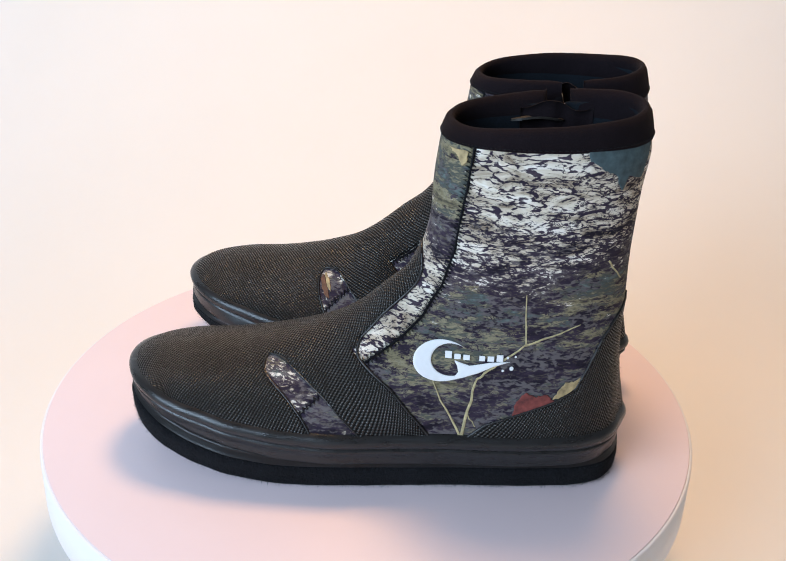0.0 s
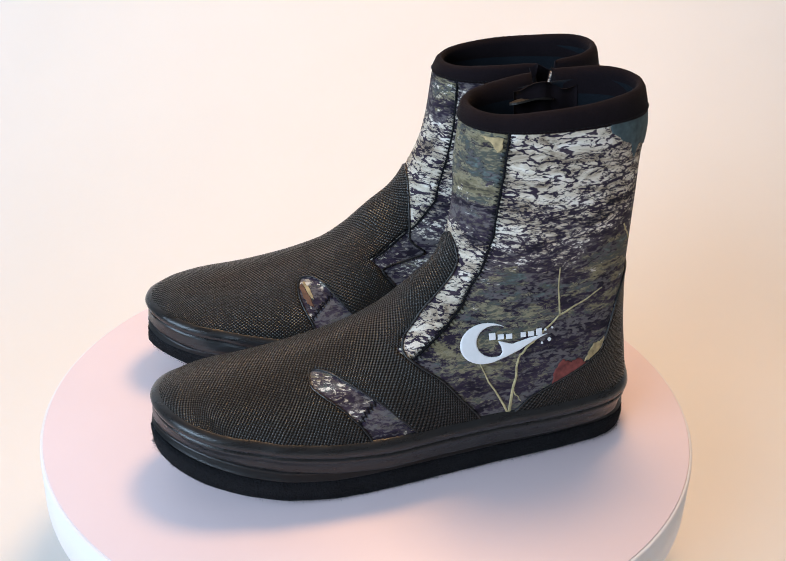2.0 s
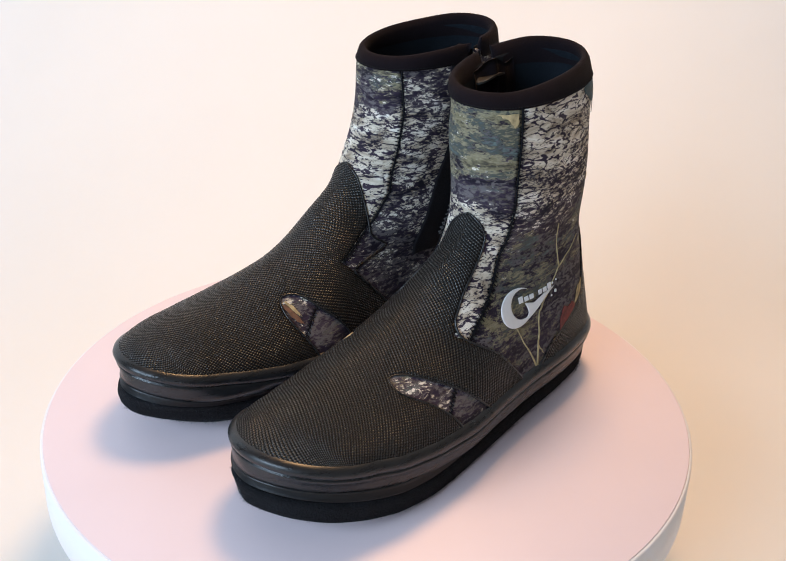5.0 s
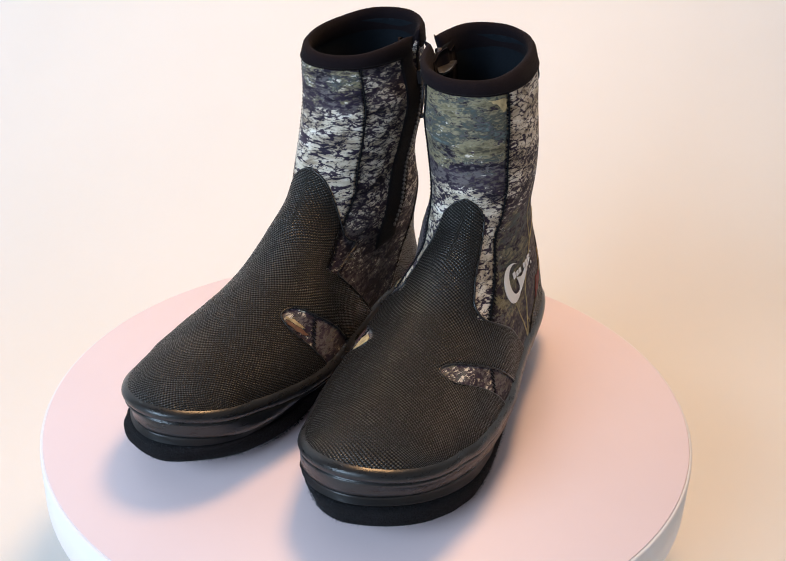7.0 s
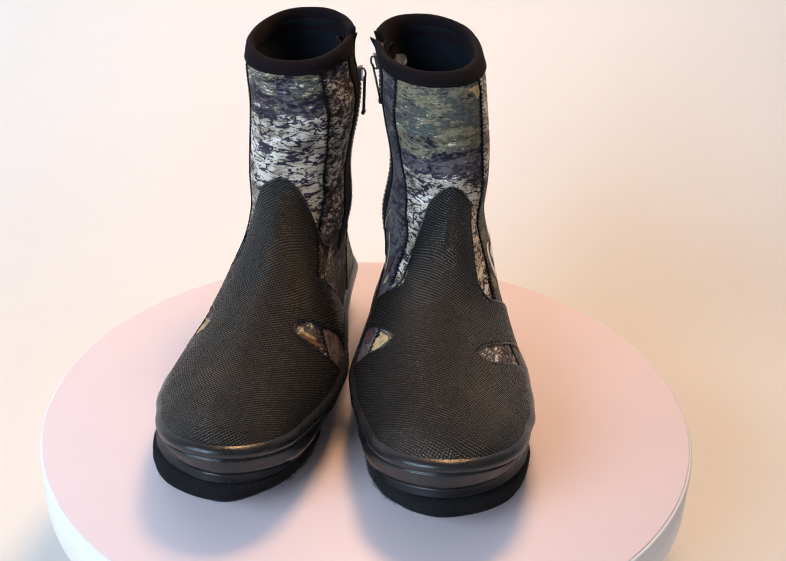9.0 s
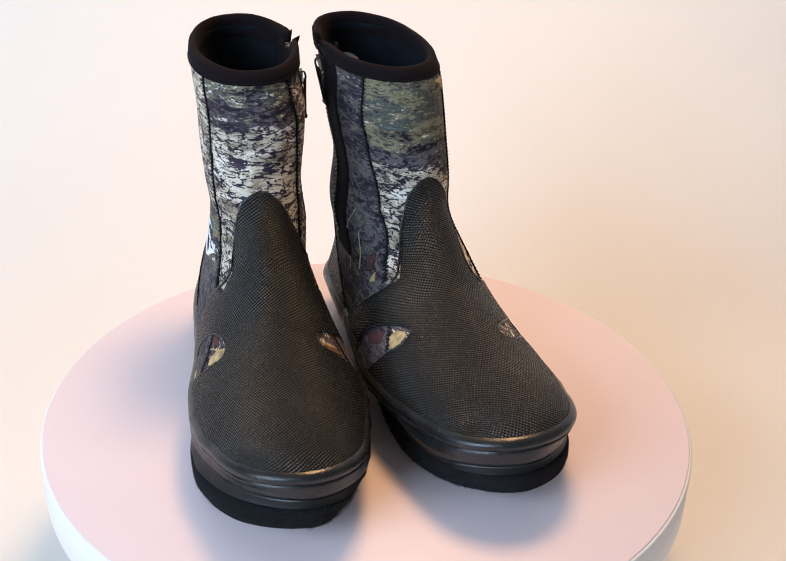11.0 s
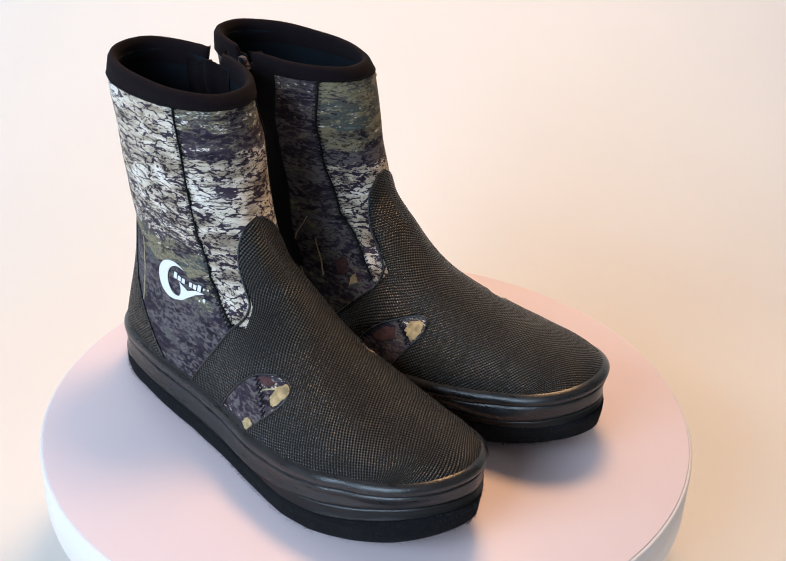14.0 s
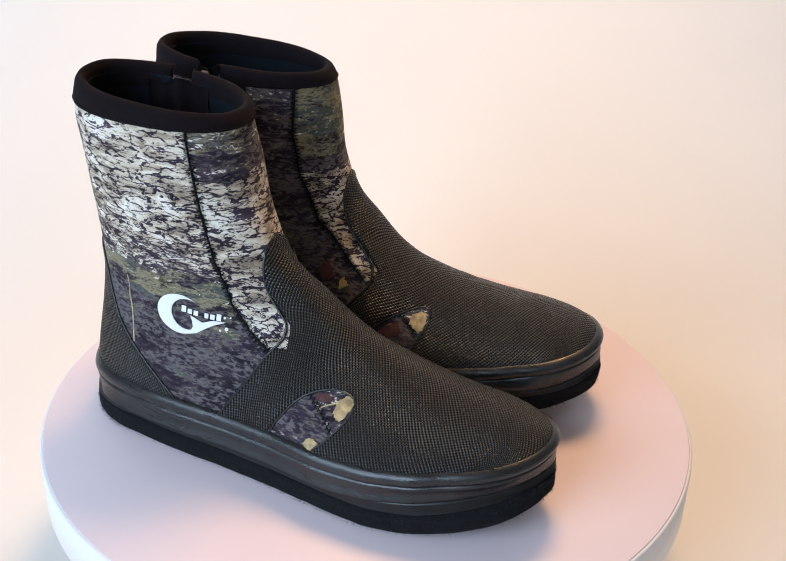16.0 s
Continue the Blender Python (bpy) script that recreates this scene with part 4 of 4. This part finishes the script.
def mark(boot, flip, cx, cz, kx, kz, tail, way):
    decal("logo", crescent(cx, cz, kx, kz, tail, way), 1, boot, M_PRINT, flip, 0.0008, "white crescent mark")
    for a, b, up, high in ((0.0012, 0.0046, 0.0040, 0.0028), (0.0058, 0.0090, 0.0032, 0.0021), (0.0102, 0.0134, 0.0030, 0.0021), (0.0180, 0.0208, 0.0030, 0.0021), (0.0220, 0.0252, 0.0030, 0.0021), (0.0264, 0.0296, 0.0036, 0.0028)):
        decal("lettering_bar", bar(cx + way * a * kx * tail, cz + up * kz, cx + way * b * kx * tail, cz + up * kz, 0.78 * high * kz), 1, boot, M_PRINT, flip, 0.0012)
    for dx, dz, r in ((0.0318, 0.0040, 0.0007), (0.0356, 0.0048, 0.0006), (0.0298, -0.0044, 0.0007), (0.0340, -0.0028, 0.0011)):
        decal("dot", [(cx + way * dx * kx * tail + r * math.cos(a), cz + dz * kz + r * math.sin(a)) for a in np.linspace(0, 2 * math.pi, 12, endpoint=False)], 1, boot, M_PRINT, flip, 0.0008)


def at_time(x, y, turn, t):
    """Where a thing set down on the turntable stands at t."""
    return pose(0, 0, DISC, 0, 0, SPEED * t) @ pose(x * S, y * S, 0.0005, 0, 0, turn)


LEFT, RIGHT = (0.1482, -0.0462, 179.444), (0.1584, 0.0301, 168.034)
left_boot = make_boot(at_time(*LEFT, 0), False, "camouflage wading boot with black rubber vamp and felt sole", M_OUTER, M_FRONT, M_INNER, 0.193, 3)
right_boot = make_boot(at_time(*RIGHT, 0), True, "camouflage wading boot with its toe splayed outwards on turntable", M_OUTER_B, M_FRONT_B, M_INNER_B, 0.181, 11)
mark(left_boot, False, 0.1110, 0.0782, 1.08, 0.84, 1.03, -1)
mark(right_boot, True, 0.0740, 0.0852, 1.02, 0.88, 0.84, 1)


def ragged(poly, amount, seed, n=5):
    """A printed leaf's edge: each side broken into short uneven steps."""
    rng = random.Random(seed)
    out = []
    for (ax, az), (bx, bz) in zip(poly, poly[1:] + poly[:1]):
        out += [(ax + (bx - ax) * k / n + rng.uniform(-amount, amount), az + (bz - az) * k / n + rng.uniform(-amount, amount)) for k in range(n)]
    return out


def prints(boot, flip, side, twigs, leaves):
    for k, (a, c, w0, w1) in enumerate(twigs):
        n = 6
        rng = random.Random(k + 5)
        mid_pts = [(a[0] + (c[0] - a[0]) * j / n + (rng.uniform(-0.0005, 0.0005) if 0 < j < n else 0), a[1] + (c[1] - a[1]) * j / n + (rng.uniform(-0.0005, 0.0005) if 0 < j < n else 0)) for j in range(n + 1)]
        d = math.hypot(c[0] - a[0], c[1] - a[1])
        nx, nz = -(c[1] - a[1]) / d, (c[0] - a[0]) / d
        wide = [w0 + (w1 - w0) * j / n for j in range(n + 1)]
        poly = [(x + nx * w, z + nz * w) for (x, z), w in zip(mid_pts, wide)] + [(x - nx * w, z - nz * w) for (x, z), w in zip(mid_pts, wide)][::-1]
        decal("twig_print", poly, side, boot, M_TWIG, flip, 0.0004)
    for k, (poly, mat) in enumerate(leaves):
        decal("leaf_print", ragged(poly, 0.0005, k + 2), side, boot, mat, flip, 0.0008)


prints(left_boot, False, 1,
       [((0.0974, 0.0355), (0.0917, 0.0685), 0.0009, 0.0006), ((0.0917, 0.0685), (0.0860, 0.0740), 0.0006, 0.0006), ((0.0860, 0.0740), (0.0670, 0.0881), 0.0006, 0.0005), ((0.0974, 0.0360), (0.1155, 0.0683), 0.0007, 0.0003),
        ((0.0670, 0.0881), (0.0349, 0.0992), 0.0006, 0.0003), ((0.0660, 0.0885), (0.0657, 0.1187), 0.0005, 0.0003), ((0.0219, 0.1373), (0.0135, 0.124), 0.0005, 0.0003), ((0.095, 0.050), (0.090, 0.043), 0.0004, 0.0002)],
       [([(0.0395, 0.1985), (0.0380, 0.1935), (0.0340, 0.1914), (0.0300, 0.1880), (0.0235, 0.1851), (0.0195, 0.1755), (0.0165, 0.1840), (0.009, 0.181), (0.006, 0.1985), (0.022, 0.1985)], M_TEALLEAF),
        ([(0.0965, 0.1935), (0.0975, 0.1870), (0.0990, 0.1860), (0.1010, 0.1895), (0.1050, 0.1935)], M_TANLEAF),
        ([(0.0710, 0.0500), (0.0686, 0.0583), (0.0638, 0.0628), (0.0570, 0.0605), (0.0508, 0.0615), (0.0465, 0.0575), (0.0560, 0.0540)], M_REDLEAF),
        ([(0.0474, 0.0583), (0.0440, 0.0640), (0.0403, 0.0680), (0.0350, 0.0672), (0.0313, 0.0695), (0.0340, 0.0640), (0.0400, 0.0605)], M_TANLEAF)])
prints(left_boot, False, -1, [((0.075, 0.072), (0.088, 0.105), 0.0005, 0.0003), ((0.088, 0.062), (0.079, 0.088), 0.0005, 0.0003), ((0.105, 0.070), (0.097, 0.092), 0.0006, 0.0003)],
       [([(0.1825, 0.0600), (0.1815, 0.0650), (0.1740, 0.0640), (0.1720, 0.0590), (0.1780, 0.0540)], M_TANLEAF),
        ([(0.166, 0.0590), (0.158, 0.0570), (0.152, 0.0500), (0.160, 0.0490), (0.168, 0.0540)], M_MAROONLEAF),
        ([(0.125, 0.078), (0.120, 0.086), (0.112, 0.082), (0.117, 0.074)], M_MAROONLEAF), ([(0.133, 0.074), (0.1295, 0.079), (0.127, 0.0745), (0.128, 0.071)], M_TANLEAF)])
prints(right_boot, True, 1, [((0.043, 0.060), (0.036, 0.098), 0.0005, 0.0003), ((0.1795, 0.0640), (0.1660, 0.0585), 0.0005, 0.0003)],
       [([(0.1830, 0.0630), (0.1790, 0.0660), (0.1740, 0.0630), (0.1735, 0.0575), (0.1760, 0.0545), (0.1800, 0.0560)], M_TANLEAF),
        ([(0.1720, 0.0635), (0.1640, 0.0650), (0.1600, 0.0625), (0.1670, 0.0600)], M_MAROONLEAF),
        ([(0.1700, 0.0430), (0.1640, 0.0440), (0.1600, 0.0395), (0.1650, 0.0370), (0.1680, 0.0385)], M_TANLEAF)])
prints(right_boot, True, -1, [], [([(0.1880, 0.0655), (0.1860, 0.0675), (0.1825, 0.0620), (0.1805, 0.0560), (0.1840, 0.0575)], M_RUSTLEAF), ([(0.1862, 0.0676), (0.1845, 0.0684), (0.1810, 0.0640), (0.1795, 0.0590), (0.1822, 0.0618)], M_TANLEAF)])


def make_turntable():
    table = new("turntable")
    tagged(table, "round white display turntable carrying the pair of boots", "turntable")
    r, h = 0.2 * S, 0.030 * S
    table.matrix_world = pose(0, 0, DISC)
    prof = [(0.06, -h), (r - 0.0012, -h), (r, -h + 0.0012)] + [(r, -0.0012), (r - 0.0004, -0.0004), (r - 0.0012, 0.0), (r - 0.02, 0.0), (0.02, 0.0)]
    v, f = lathe(prof, 160)
    solid("platter", v, f, M_DISC, table, "smooth white platter edge", True)
    v, f = lathe([(0.03, 0.0001), (r - 0.0022, 0.0001), (r - 0.0018, 0.0003), (r - 0.0022, 0.0005), (0.03, 0.0005)], 160)
    solid("top_sheet", v, f, M_TOP, table, "pale pink top sheet", True)
    v, f = lathe([(0.07, -DISC + 0.0004), (0.115, -DISC + 0.0004), (0.12, -DISC + 0.005), (0.12, -h - 0.004), (0.115, -h - 0.0006), (0.07, -h - 0.0006)], 64)
    solid("base", v, f, M_BASE, table)
    return table


turntable = make_turntable()


def motions():
    times = [0.25 * k for k in range(65)]
    walk(turntable, [(t, pose(0, 0, DISC, 0, 0, SPEED * t)) for t in times])
    walk(left_boot, [(t, at_time(*LEFT, t)) for t in times])
    walk(right_boot, [(t, at_time(*RIGHT, t)) for t in times])


motions()
